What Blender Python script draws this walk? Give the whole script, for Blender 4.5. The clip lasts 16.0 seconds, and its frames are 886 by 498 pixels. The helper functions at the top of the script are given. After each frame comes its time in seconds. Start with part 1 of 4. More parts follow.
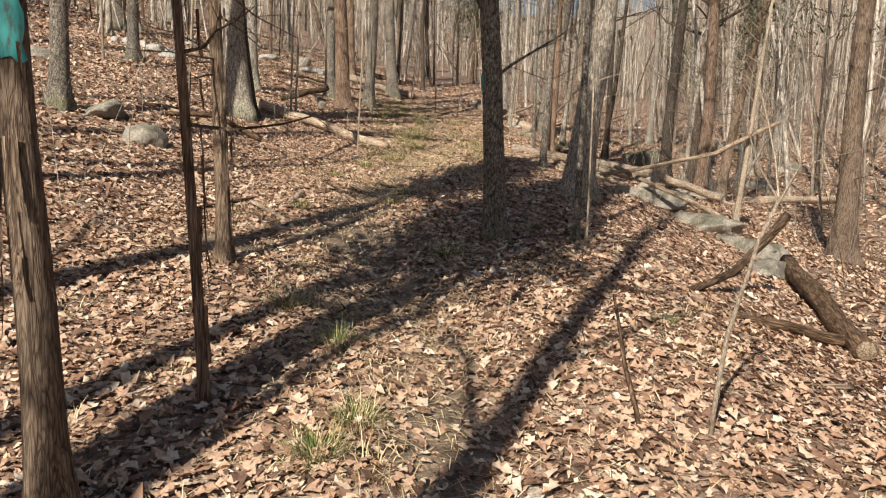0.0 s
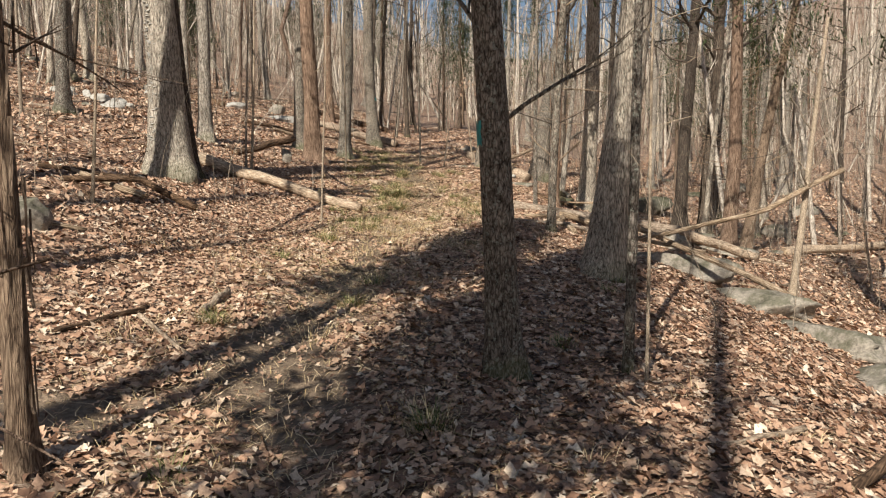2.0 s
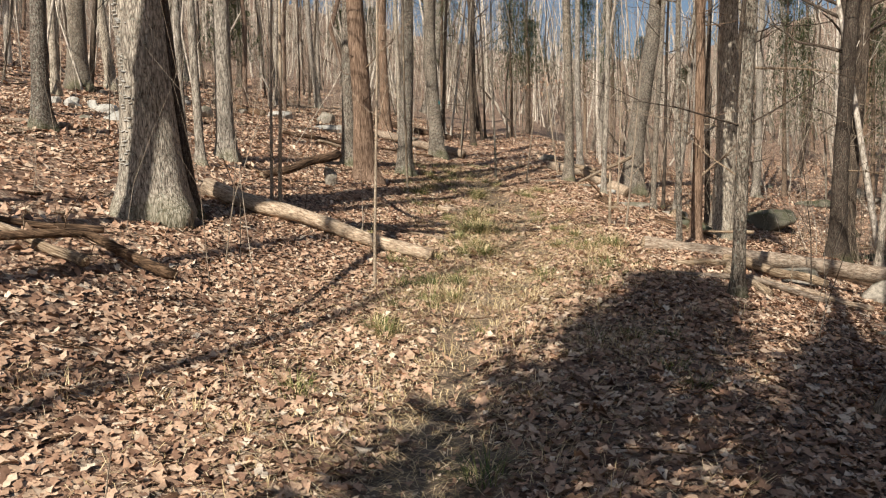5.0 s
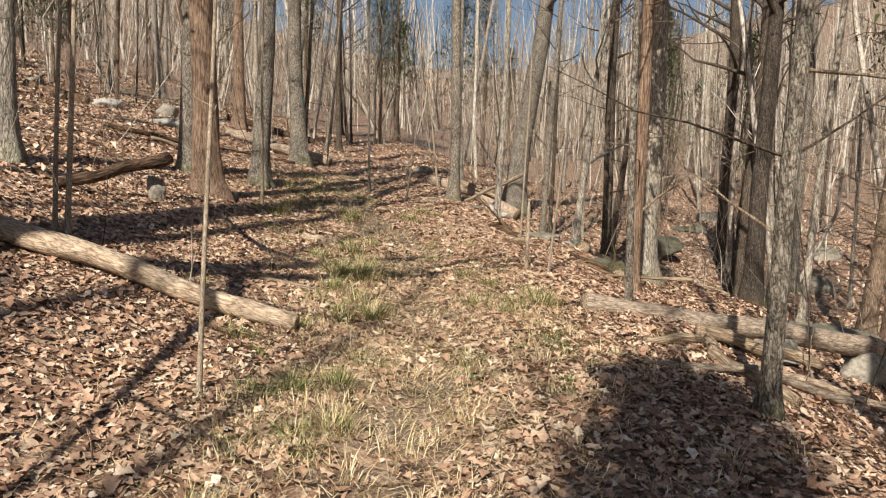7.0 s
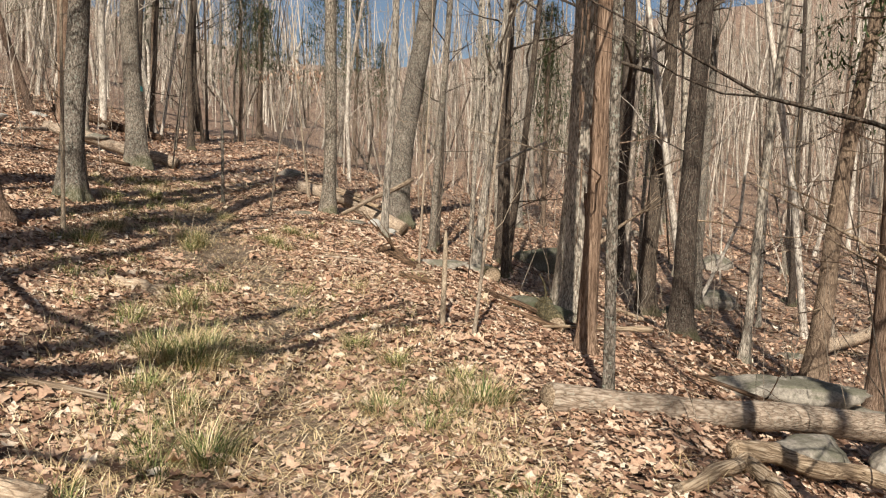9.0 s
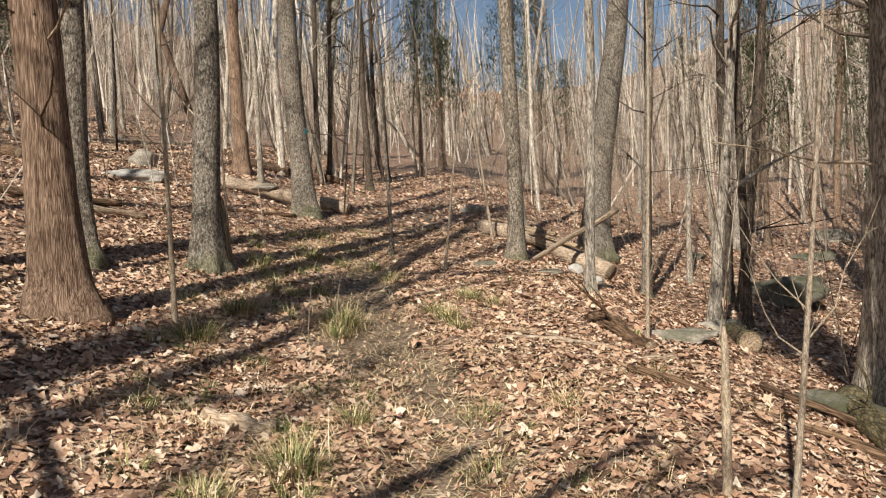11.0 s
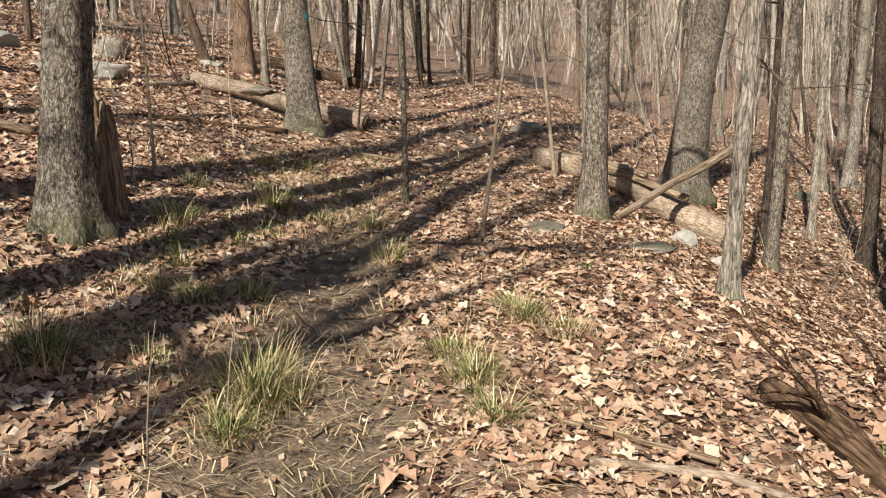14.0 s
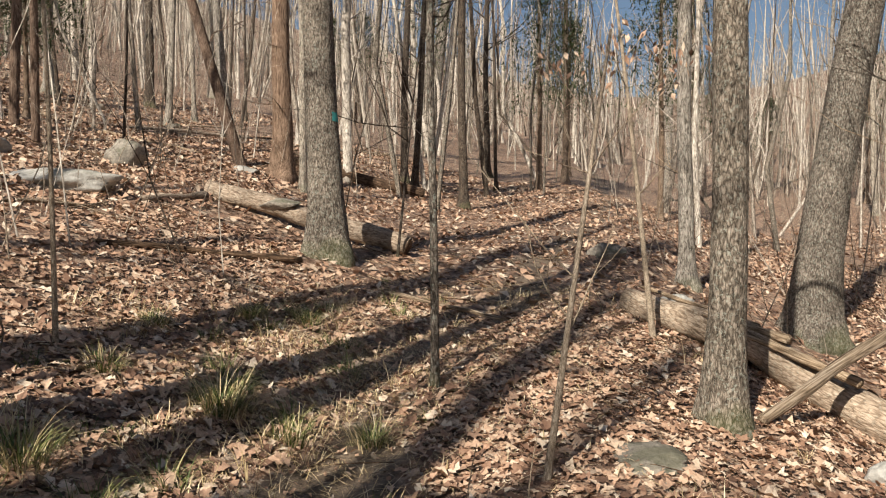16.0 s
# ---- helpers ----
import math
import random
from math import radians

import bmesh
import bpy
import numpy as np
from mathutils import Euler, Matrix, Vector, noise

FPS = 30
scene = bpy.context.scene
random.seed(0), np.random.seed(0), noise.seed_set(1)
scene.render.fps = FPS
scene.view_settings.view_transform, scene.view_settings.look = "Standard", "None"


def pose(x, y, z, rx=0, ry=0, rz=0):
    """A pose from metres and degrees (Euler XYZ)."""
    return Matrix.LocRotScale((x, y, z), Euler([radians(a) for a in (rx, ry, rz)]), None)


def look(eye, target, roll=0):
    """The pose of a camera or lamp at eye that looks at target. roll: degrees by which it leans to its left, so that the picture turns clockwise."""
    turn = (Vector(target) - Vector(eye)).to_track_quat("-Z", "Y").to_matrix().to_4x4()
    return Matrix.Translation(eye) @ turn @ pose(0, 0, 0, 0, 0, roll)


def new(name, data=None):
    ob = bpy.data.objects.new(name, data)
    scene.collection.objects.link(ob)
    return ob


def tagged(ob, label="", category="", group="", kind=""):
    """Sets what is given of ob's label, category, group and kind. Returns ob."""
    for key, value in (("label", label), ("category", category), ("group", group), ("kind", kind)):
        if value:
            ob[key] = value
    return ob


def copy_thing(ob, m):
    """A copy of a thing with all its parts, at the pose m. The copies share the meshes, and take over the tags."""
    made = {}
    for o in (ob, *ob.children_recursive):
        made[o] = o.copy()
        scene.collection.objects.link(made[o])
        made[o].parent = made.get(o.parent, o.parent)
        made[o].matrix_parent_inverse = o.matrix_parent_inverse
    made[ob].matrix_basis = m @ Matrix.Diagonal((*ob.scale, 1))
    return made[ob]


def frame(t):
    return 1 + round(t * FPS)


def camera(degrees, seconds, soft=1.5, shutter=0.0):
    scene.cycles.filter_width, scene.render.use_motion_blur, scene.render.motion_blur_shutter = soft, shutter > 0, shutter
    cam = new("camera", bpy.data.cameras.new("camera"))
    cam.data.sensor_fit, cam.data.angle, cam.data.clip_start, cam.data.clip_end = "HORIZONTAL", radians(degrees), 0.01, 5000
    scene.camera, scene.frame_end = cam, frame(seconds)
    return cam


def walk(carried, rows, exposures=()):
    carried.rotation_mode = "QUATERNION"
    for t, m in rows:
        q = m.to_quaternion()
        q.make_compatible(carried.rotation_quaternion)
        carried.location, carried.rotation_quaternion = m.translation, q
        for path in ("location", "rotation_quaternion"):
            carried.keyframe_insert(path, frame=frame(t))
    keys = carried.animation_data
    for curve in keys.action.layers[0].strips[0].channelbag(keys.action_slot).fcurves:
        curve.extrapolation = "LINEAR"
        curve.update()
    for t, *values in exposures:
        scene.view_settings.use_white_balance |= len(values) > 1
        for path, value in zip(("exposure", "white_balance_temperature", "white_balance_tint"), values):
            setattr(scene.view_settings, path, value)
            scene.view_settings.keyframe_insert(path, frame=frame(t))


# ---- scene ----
cam = camera(58.6, 16.0, 1.15)
METRES, EYE, TILT, LEAN, TURN = 22.1, 1.5, 5.81, 3.03, 0.0
ROWS = [
    (0.0, 0.0, 0.0, 0.0, 1.08, -13.18, -4.61),
    (0.5, 0.0011, 0.0326, -0.0011, 0.43, -12.38, -3.96),
    (1.0, 0.0015, 0.0654, -0.0003, 0.21, -11.26, -3.94),
    (1.5, 0.0022, 0.0978, 0.0002, -1.23, -9.68, -1.96),
    (2.0, 0.0013, 0.1298, -0.0003, 0.15, -10.01, -3.3),
    (2.5, -0.0013, 0.1594, -0.0006, 1.75, -10.13, -3.27),
    (3.0, -0.0039, 0.1952, -0.0014, 4.84, -9.08, -0.88),
    (3.5, -0.0079, 0.2259, -0.0017, 5.13, -8.65, -0.78),
    (6.0, -0.0357, 0.3891, -0.0057, 1.67, -10.27, -3.78),
    (6.5, -0.039, 0.4231, -0.0058, -1.27, -9.97, -4.94),
    (7.0, -0.0406, 0.4533, -0.0057, -5.83, -8.81, -5.02),
    (7.5, -0.0409, 0.4871, -0.0057, -9.21, -8.19, -3.12),
    (8.0, -0.0407, 0.5177, -0.0071, -14.0, -10.09, -4.82),
    (8.5, -0.0344, 0.55, -0.0082, -15.51, -10.14, -4.57),
    (9.0, -0.0322, 0.5798, -0.0063, -15.4, -8.0, -5.95),
    (9.5, -0.027, 0.6097, -0.007, -13.35, -7.0, -4.28),
    (10.0, -0.0221, 0.6411, -0.0061, -9.04, -6.78, -1.68),
    (12.5, -0.0079, 0.7862, -0.0055, 2.11, -8.17, -2.3),
    (13.0, -0.0064, 0.816, -0.0069, 0.34, -9.35, -2.5),
    (13.5, -0.0088, 0.8451, -0.0088, -0.24, -12.24, -4.3),
    (14.0, -0.0052, 0.8739, -0.0095, 1.64, -13.92, -2.58),
    (14.5, -0.0036, 0.9041, -0.0079, 5.86, -14.47, -1.15),
    (15.0, 0.0013, 0.9329, -0.0078, 6.02, -13.5, 1.41),
    (15.5, 0.0007, 0.9632, -0.0045, 7.78, -9.94, -2.11),
    (16.0, -0.0022, 0.9922, -0.0045, 6.89, -7.12, -2.84),
]
walk(cam, [(t, pose(0, 0, EYE, TILT, LEAN, TURN) @ pose(METRES * x, METRES * y, METRES * z, 90 + pitch, roll, yaw)) for t, x, y, z, yaw, pitch, roll in ROWS])

# ---- world, sun, exposure ----
SUN_AZ, SUN_EL = 20.5, 38.0        # the light travels towards this heading, falling at this angle
scene.view_settings.exposure = 0.58
world = bpy.data.worlds.new("world")
scene.world = world
world.use_nodes = True
_n, _l = world.node_tree.nodes, world.node_tree.links
_n.clear()
_sky = _n.new("ShaderNodeTexSky")
_sky.sky_type, _sky.sun_disc = "NISHITA", False
_sky.sun_elevation, _sky.sun_rotation = radians(SUN_EL), radians(180 + SUN_AZ)
_sky.air_density, _sky.dust_density, _sky.ozone_density = 1.0, 1.0, 0.6
_bg = _n.new("ShaderNodeBackground")
_bg.inputs["Strength"].default_value = 0.05
_out = _n.new("ShaderNodeOutputWorld")
_l.new(_sky.outputs[0], _bg.inputs["Color"])
_l.new(_bg.outputs[0], _out.inputs["Surface"])
_sun = bpy.data.lights.new("sun", "SUN")
_sun.energy, _sun.angle, _sun.color = 5.0, radians(0.53), (1.0, 0.93, 0.815)
_h = math.cos(radians(SUN_EL))
_dir = Vector((_h * math.sin(radians(SUN_AZ)), _h * math.cos(radians(SUN_AZ)), -math.sin(radians(SUN_EL))))
new("sun", _sun).matrix_world = look((0, 0, 60), Vector((0, 0, 60)) + _dir)

# ---- materials ----
def material(name, rough=0.8, spec=0.3):
    m = bpy.data.materials.new(name)
    m.use_nodes = True
    b = m.node_tree.nodes["Principled BSDF"]
    b.inputs["Roughness"].default_value = rough
    b.inputs["Specular IOR Level"].default_value = spec
    return m, m.node_tree.nodes, m.node_tree.links, b


def ramp(n, stops, mode="LINEAR"):
    r = n.new("ShaderNodeValToRGB")
    r.color_ramp.interpolation = mode
    e = r.color_ramp.elements
    while len(e) < len(stops):
        e.new(0.5)
    for el, (at, c) in zip(e, stops):
        el.position, el.color = at, (*c, 1)
    return r


def coords(n, l, scale=(1, 1, 1)):
    c, m = n.new("ShaderNodeTexCoord"), n.new("ShaderNodeMapping")
    m.inputs["Scale"].default_value = scale
    l.new(c.outputs["Object"], m.inputs["Vector"])
    return m.outputs[0]


def tex(n, l, vec, scale, detail=4.0, rough=0.6, kind="ShaderNodeTexNoise"):
    t = n.new(kind)
    t.inputs["Scale"].default_value = scale
    if kind == "ShaderNodeTexNoise":
        t.inputs["Detail"].default_value, t.inputs["Roughness"].default_value = detail, rough
    l.new(vec, t.inputs["Vector"])
    return t


def mix(n, l, fac, a, b, mode="MIX"):
    m = n.new("ShaderNodeMix")
    m.data_type, m.blend_type = "RGBA", mode
    for sock, v in ((m.inputs["Factor"], fac), (m.inputs[6], a), (m.inputs[7], b)):
        if isinstance(v, (int, float)):
            sock.default_value = v
        elif isinstance(v, tuple):
            sock.default_value = (*v, 1)
        else:
            l.new(v, sock)
    return m.outputs[2]


def bump(n, l, b, height, strength, distance):
    p = n.new("ShaderNodeBump")
    p.inputs["Strength"].default_value, p.inputs["Distance"].default_value = strength, distance
    l.new(height, p.inputs["Height"])
    l.new(p.outputs[0], b.inputs["Normal"])


def bark(name, dark, mid, light, furrow=38.0, stretch=0.16, depth=0.012, lichen=0.0, moss=0.0):
    """Furrowed bark: cracks that run up the trunk, plates, lichen spots and moss."""
    m, n, l, b = material(name, 0.9, 0.15)
    v = coords(n, l, (1, 1, stretch))
    cracks = tex(n, l, v, furrow * 1.1, 6, 0.72)
    bend = tex(n, l, v, furrow * 0.5, 2, 0.5)
    warped = mix(n, l, 0.06, v, bend.outputs["Color"], "ADD")
    plates = n.new("ShaderNodeTexVoronoi")
    plates.feature = "DISTANCE_TO_EDGE"
    plates.inputs["Scale"].default_value = furrow * 1.25
    l.new(warped, plates.inputs["Vector"])
    plain = coords(n, l)
    blot = tex(n, l, plain, 2.3, 4, 0.6)
    edge = n.new("ShaderNodeMapRange")
    edge.inputs["From Max"].default_value, edge.inputs["To Max"].default_value = 0.2, 0.24
    l.new(plates.outputs["Distance"], edge.inputs["Value"])
    add = n.new("ShaderNodeMath")
    add.operation = "MULTIPLY_ADD"
    l.new(cracks.outputs["Fac"], add.inputs[0])
    add.inputs[1].default_value = 1.25
    l.new(edge.outputs[0], add.inputs[2])
    tone = ramp(n, ((0.52, dark), (0.78, mid), (1.0, light)))
    l.new(add.outputs[0], tone.inputs["Fac"])
    varied = ramp(n, ((0.3, (0.72, 0.70, 0.68)), (0.7, (1.18, 1.15, 1.12))))
    l.new(blot.outputs["Fac"], varied.inputs["Fac"])
    col = mix(n, l, 1.0, tone.outputs[0], varied.outputs[0], "MULTIPLY")
    info = n.new("ShaderNodeObjectInfo")
    each = ramp(n, ((0.0, (0.8, 0.8, 0.82)), (1.0, (1.2, 1.17, 1.12))))
    l.new(info.outputs["Random"], each.inputs["Fac"])
    col = mix(n, l, 1.0, col, each.outputs[0], "MULTIPLY")
    if lichen:
        spots = tex(n, l, plain, 34.0, 6, 0.75)
        k = ramp(n, ((0.55, (0, 0, 0)), (0.60, (lichen, lichen, lichen))))
        l.new(spots.outputs["Fac"], k.inputs["Fac"])
        col = mix(n, l, k.outputs[0], col, (0.42, 0.45, 0.38))
    if moss:
        geo, sep = n.new("ShaderNodeTexCoord"), n.new("ShaderNodeSeparateXYZ")
        l.new(geo.outputs["Object"], sep.inputs[0])
        mp = n.new("ShaderNodeMath")
        mp.operation = "MULTIPLY_ADD"
        l.new(sep.outputs["Z"], mp.inputs[0])
        mp.inputs[1].default_value = -1.1
        l.new(blot.outputs["Fac"], mp.inputs[2])
        k = ramp(n, ((0.28, (0, 0, 0)), (0.5, (moss, moss, moss))))
        l.new(mp.outputs[0], k.inputs["Fac"])
        col = mix(n, l, k.outputs[0], col, (0.10, 0.12, 0.035))
    l.new(col, b.inputs["Base Color"])
    bump(n, l, b, add.outputs[0], 0.9, depth)
    return m


BARK = {
    "oak": bark("grey_brown_furrowed_bark", (0.033, 0.028, 0.023), (0.165, 0.141, 0.116), (0.385, 0.342, 0.295), 40, 0.34, 0.02, 0.5, 0.35),
    "pale": bark("pale_grey_bark", (0.065, 0.055, 0.045), (0.30, 0.268, 0.228), (0.56, 0.515, 0.45), 34, 0.2, 0.022, 0.4, 0.25),
    "dark": bark("dark_brown_bark", (0.018, 0.014, 0.011), (0.065, 0.05, 0.04), (0.15, 0.12, 0.095), 46, 0.14, 0.012, 0.15, 0.2),
    "cedar": bark("brown_shaggy_cedar_bark", (0.065, 0.046, 0.034), (0.20, 0.147, 0.108), (0.35, 0.275, 0.205), 52, 0.12, 0.02),
    "red": bark("reddish_shaggy_cedar_bark", (0.06, 0.038, 0.026), (0.21, 0.145, 0.105), (0.38, 0.285, 0.22), 55, 0.07, 0.02),
    "sapling": bark("tan_grey_sapling_bark", (0.14, 0.11, 0.082), (0.33, 0.275, 0.21), (0.52, 0.455, 0.37), 80, 0.3, 0.004),
}
BARK["snag"] = bark("bleached_dead_wood", (0.10, 0.07, 0.045), (0.34, 0.26, 0.18), (0.56, 0.47, 0.36), 40, 0.045, 0.018)
BARK["log"] = bark("weathered_log_bark", (0.15, 0.11, 0.08), (0.36, 0.285, 0.215), (0.54, 0.455, 0.365), 30, 0.28, 0.012, 0.25)
BARK["moss"] = bark("mossy_rotten_bark", (0.03, 0.027, 0.015), (0.105, 0.09, 0.05), (0.23, 0.195, 0.115), 30, 0.2, 0.02, 0.2)
BARK["rot"] = bark("rotting_dark_wood", (0.03, 0.02, 0.014), (0.12, 0.078, 0.05), (0.27, 0.18, 0.12), 32, 0.10, 0.02)


def litter_material(name, island):
    """Dead oak leaves: tan, pinkish brown and pale ones, each with its own tone."""
    m, n, l, b = material(name, 0.62, 0.35)
    tones = ((0.0, (0.11, 0.064, 0.044)), (0.16, (0.23, 0.135, 0.092)), (0.34, (0.40, 0.25, 0.17)), (0.56, (0.50, 0.335, 0.238)),
             (0.78, (0.56, 0.405, 0.295)), (0.93, (0.66, 0.53, 0.41)), (1.0, (0.76, 0.66, 0.54)))
    plain = coords(n, l)
    if island:
        g = n.new("ShaderNodeNewGeometry")
        r = ramp(n, tones)
        l.new(g.outputs["Random Per Island"], r.inputs["Fac"])
        veins = tex(n, l, plain, 55, 3, 0.7)
        v = ramp(n, ((0.3, (0.7, 0.66, 0.62)), (0.7, (1.12, 1.1, 1.06))))
        l.new(veins.outputs["Fac"], v.inputs["Fac"])
        l.new(mix(n, l, 1.0, r.outputs[0], v.outputs[0], "MULTIPLY"), b.inputs["Base Color"])
        bump(n, l, b, veins.outputs["Fac"], 0.5, 0.004)
        return m
    warp = tex(n, l, plain, 9, 3)
    shift = mix(n, l, 0.22, plain, warp.outputs["Color"], "ADD")
    cells = tex(n, l, shift, 11, kind="ShaderNodeTexVoronoi")
    small = tex(n, l, shift, 19, kind="ShaderNodeTexVoronoi")
    edge = n.new("ShaderNodeTexVoronoi")
    edge.feature = "DISTANCE_TO_EDGE"
    edge.inputs["Scale"].default_value = 11
    l.new(shift, edge.inputs["Vector"])
    sep = n.new("ShaderNodeSeparateColor")
    l.new(cells.outputs["Color"], sep.inputs[0])
    r = ramp(n, [(a, tuple(0.72 * k for k in c)) for a, c in tones])
    l.new(sep.outputs[0], r.inputs["Fac"])
    sep2 = n.new("ShaderNodeSeparateColor")
    l.new(small.outputs["Color"], sep2.inputs[0])
    r2 = ramp(n, [(a, tuple(0.66 * k for k in c)) for a, c in tones])
    l.new(sep2.outputs[1], r2.inputs["Fac"])
    patch = tex(n, l, plain, 3.1, 4, 0.6)
    k = ramp(n, ((0.42, (0, 0, 0)), (0.6, (1, 1, 1))))
    l.new(patch.outputs["Fac"], k.inputs["Fac"])
    col = mix(n, l, k.outputs[0], r.outputs[0], r2.outputs[0])
    gap = ramp(n, ((0.0, (0.5, 0.44, 0.4)), (0.07, (1, 1, 1))))
    l.new(edge.outputs["Distance"], gap.inputs["Fac"])
    col = mix(n, l, 1.0, col, gap.outputs[0], "MULTIPLY")
    soil = tex(n, l, plain, 40, 5, 0.7)
    earth = ramp(n, ((0.3, (0.10, 0.074, 0.052)), (0.7, (0.30, 0.23, 0.165))))
    l.new(soil.outputs["Fac"], earth.inputs["Fac"])
    at = n.new("ShaderNodeAttribute")
    at.attribute_name = "trodden"
    rag = n.new("ShaderNodeMath")
    rag.operation = "MULTIPLY_ADD"
    l.new(patch.outputs["Fac"], rag.inputs[0])
    rag.inputs[1].default_value = 0.9
    l.new(at.outputs["Fac"], rag.inputs[2])
    bare = ramp(n, ((0.70, (0, 0, 0)), (0.92, (1, 1, 1))))
    l.new(rag.outputs[0], bare.inputs["Fac"])
    col = mix(n, l, bare.outputs[0], col, earth.outputs[0])
    # Dark specks painted in for loose debris and the small shadows among it.
    debris_shade = tex(n, l, plain, 5.5, 6, 0.75)
    speck = ramp(n, ((0.38, (0.35, 0.32, 0.30)), (0.52, (1.0, 1.0, 1.0)), (0.66, (1.35, 1.33, 1.3))))
    l.new(debris_shade.outputs["Fac"], speck.inputs["Fac"])
    col = mix(n, l, 1.0, col, speck.outputs[0], "MULTIPLY")
    wide = tex(n, l, plain, 0.35, 3, 0.6)
    broad = ramp(n, ((0.3, (0.82, 0.8, 0.78)), (0.7, (1.12, 1.1, 1.08))))
    l.new(wide.outputs["Fac"], broad.inputs["Fac"])
    l.new(mix(n, l, 1.0, col, broad.outputs[0], "MULTIPLY"), b.inputs["Base Color"])
    bump(n, l, b, debris_shade.outputs["Fac"], 0.7, 0.08)
    return m


LITTER, LEAF = litter_material("leaf_littered_earth", False), litter_material("dead_oak_leaf", True)


def blades_material(name, stops):
    m, n, l, b = material(name, 0.6, 0.3)
    g = n.new("ShaderNodeNewGeometry")
    r = ramp(n, stops)
    l.new(g.outputs["Random Per Island"], r.inputs["Fac"])
    l.new(r.outputs[0], b.inputs["Base Color"])
    return m


GREEN = blades_material("green_grass", ((0.0, (0.045, 0.075, 0.016)), (0.45, (0.11, 0.14, 0.036)), (0.72, (0.28, 0.265, 0.10)), (1.0, (0.56, 0.465, 0.26))))
STRAW = blades_material("straw_grass", ((0.0, (0.26, 0.20, 0.09)), (0.25, (0.48, 0.36, 0.19)), (0.7, (0.67, 0.525, 0.32)), (1.0, (0.77, 0.65, 0.45))))
NEEDLE = blades_material("evergreen_needles", ((0.0, (0.02, 0.035, 0.012)), (0.6, (0.05, 0.075, 0.025)), (1.0, (0.11, 0.12, 0.05))))


def stone(name, dark, light, moss):
    m, n, l, b = material(name, 0.88, 0.25)
    v = coords(n, l)
    grain, big = tex(n, l, v, 28, 6, 0.7), tex(n, l, v, 3.2, 5, 0.65)
    r = ramp(n, ((0.3, dark), (0.7, light)))
    l.new(grain.outputs["Fac"], r.inputs["Fac"])
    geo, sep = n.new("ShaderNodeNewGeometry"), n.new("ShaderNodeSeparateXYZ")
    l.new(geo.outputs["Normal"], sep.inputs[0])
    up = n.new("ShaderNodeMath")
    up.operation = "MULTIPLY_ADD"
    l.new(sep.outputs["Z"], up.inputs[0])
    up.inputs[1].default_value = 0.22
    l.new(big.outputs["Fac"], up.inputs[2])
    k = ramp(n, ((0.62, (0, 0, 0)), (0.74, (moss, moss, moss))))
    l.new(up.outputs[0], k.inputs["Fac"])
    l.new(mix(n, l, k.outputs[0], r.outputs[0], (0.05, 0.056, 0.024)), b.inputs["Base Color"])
    bump(n, l, b, grain.outputs["Fac"], 0.7, 0.02)
    return m


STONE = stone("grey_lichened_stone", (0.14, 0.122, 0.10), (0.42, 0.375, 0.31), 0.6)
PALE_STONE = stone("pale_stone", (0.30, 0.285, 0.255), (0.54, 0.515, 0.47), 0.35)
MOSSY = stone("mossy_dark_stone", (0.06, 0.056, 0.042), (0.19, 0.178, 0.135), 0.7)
TEAL, _n, _l, _b = material("worn_teal_paint", 0.7, 0.3)
_v = coords(_n, _l, (1, 1, 0.25))
_t = tex(_n, _l, _v, 48, 5, 0.7)
_r = ramp(_n, ((0.34, (0.07, 0.09, 0.08)), (0.5, (0.045, 0.26, 0.25)), (0.8, (0.07, 0.36, 0.34))))
_l.new(_t.outputs["Fac"], _r.inputs["Fac"])
_l.new(_r.outputs[0], _b.inputs["Base Color"])

# ---- the ground ----
SECTION_X = (-400, -120, -60, -30, -15, -9, -7, -5, -3.8, -3, -2, -1, 0, 1, 2, 3, 4, 5.5, 7, 10, 18, 30, 60, 120, 400)
SECTION_Z = (66, 32, 15.2, 6.7, 2.95, 1.72, 1.36, 0.93, 0.58, 0.36, 0.12, -0.05, -0.10, -0.15, -0.28, -0.58, -0.92, -1.25, -1.72, -2.3, -2.7, -2.6, 2.4, 19.0, 64)
RISE_Y = (-400, -60, -20, 0, 25, 45, 70, 100, 160, 400)
RISE_Z = (-14, -5.2, -2.0, 0.0, 2.53, 4.95, 8.5, 14.2, 30, 56)


def spline(xs, zs):
    """A smooth curve through the given heights, for arrays."""
    xs, zs = np.array(xs, float), np.array(zs, float)
    d = np.diff(zs) / np.diff(xs)
    m = np.concatenate((d[:1], 0.5 * (d[1:] + d[:-1]), d[-1:]))

    def at(x):
        x = np.clip(x, xs[0], xs[-1])
        i = np.clip(np.searchsorted(xs, x, side="right") - 1, 0, len(xs) - 2)
        h = xs[i + 1] - xs[i]
        t = (x - xs[i]) / h
        return (zs[i] * (1 + 2 * t) * (1 - t) ** 2 + h * m[i] * t * (1 - t) ** 2
                + zs[i + 1] * t * t * (3 - 2 * t) + h * m[i + 1] * t * t * (t - 1))
    return at


section, rise = spline(SECTION_X, SECTION_Z), spline(RISE_Y, RISE_Z)
TRAIL = spline((-400, 0, 3, 5, 7.6, 10.2, 12.5, 15.3, 17.5, 20.5, 22, 23.5, 25.8, 27.8, 30, 34, 41, 60, 400), (0.2, 0.2, 0.18, -0.15, -0.9, -1.0, -0.8, -0.35, -0.25, -0.2, -0.5, -0.76, -0.95, -0.8, -0.2, 0.4, 1.7, 3.0, 3.0))


def trail_x(y):
    """The middle of the trodden trail."""
    return TRAIL(y)


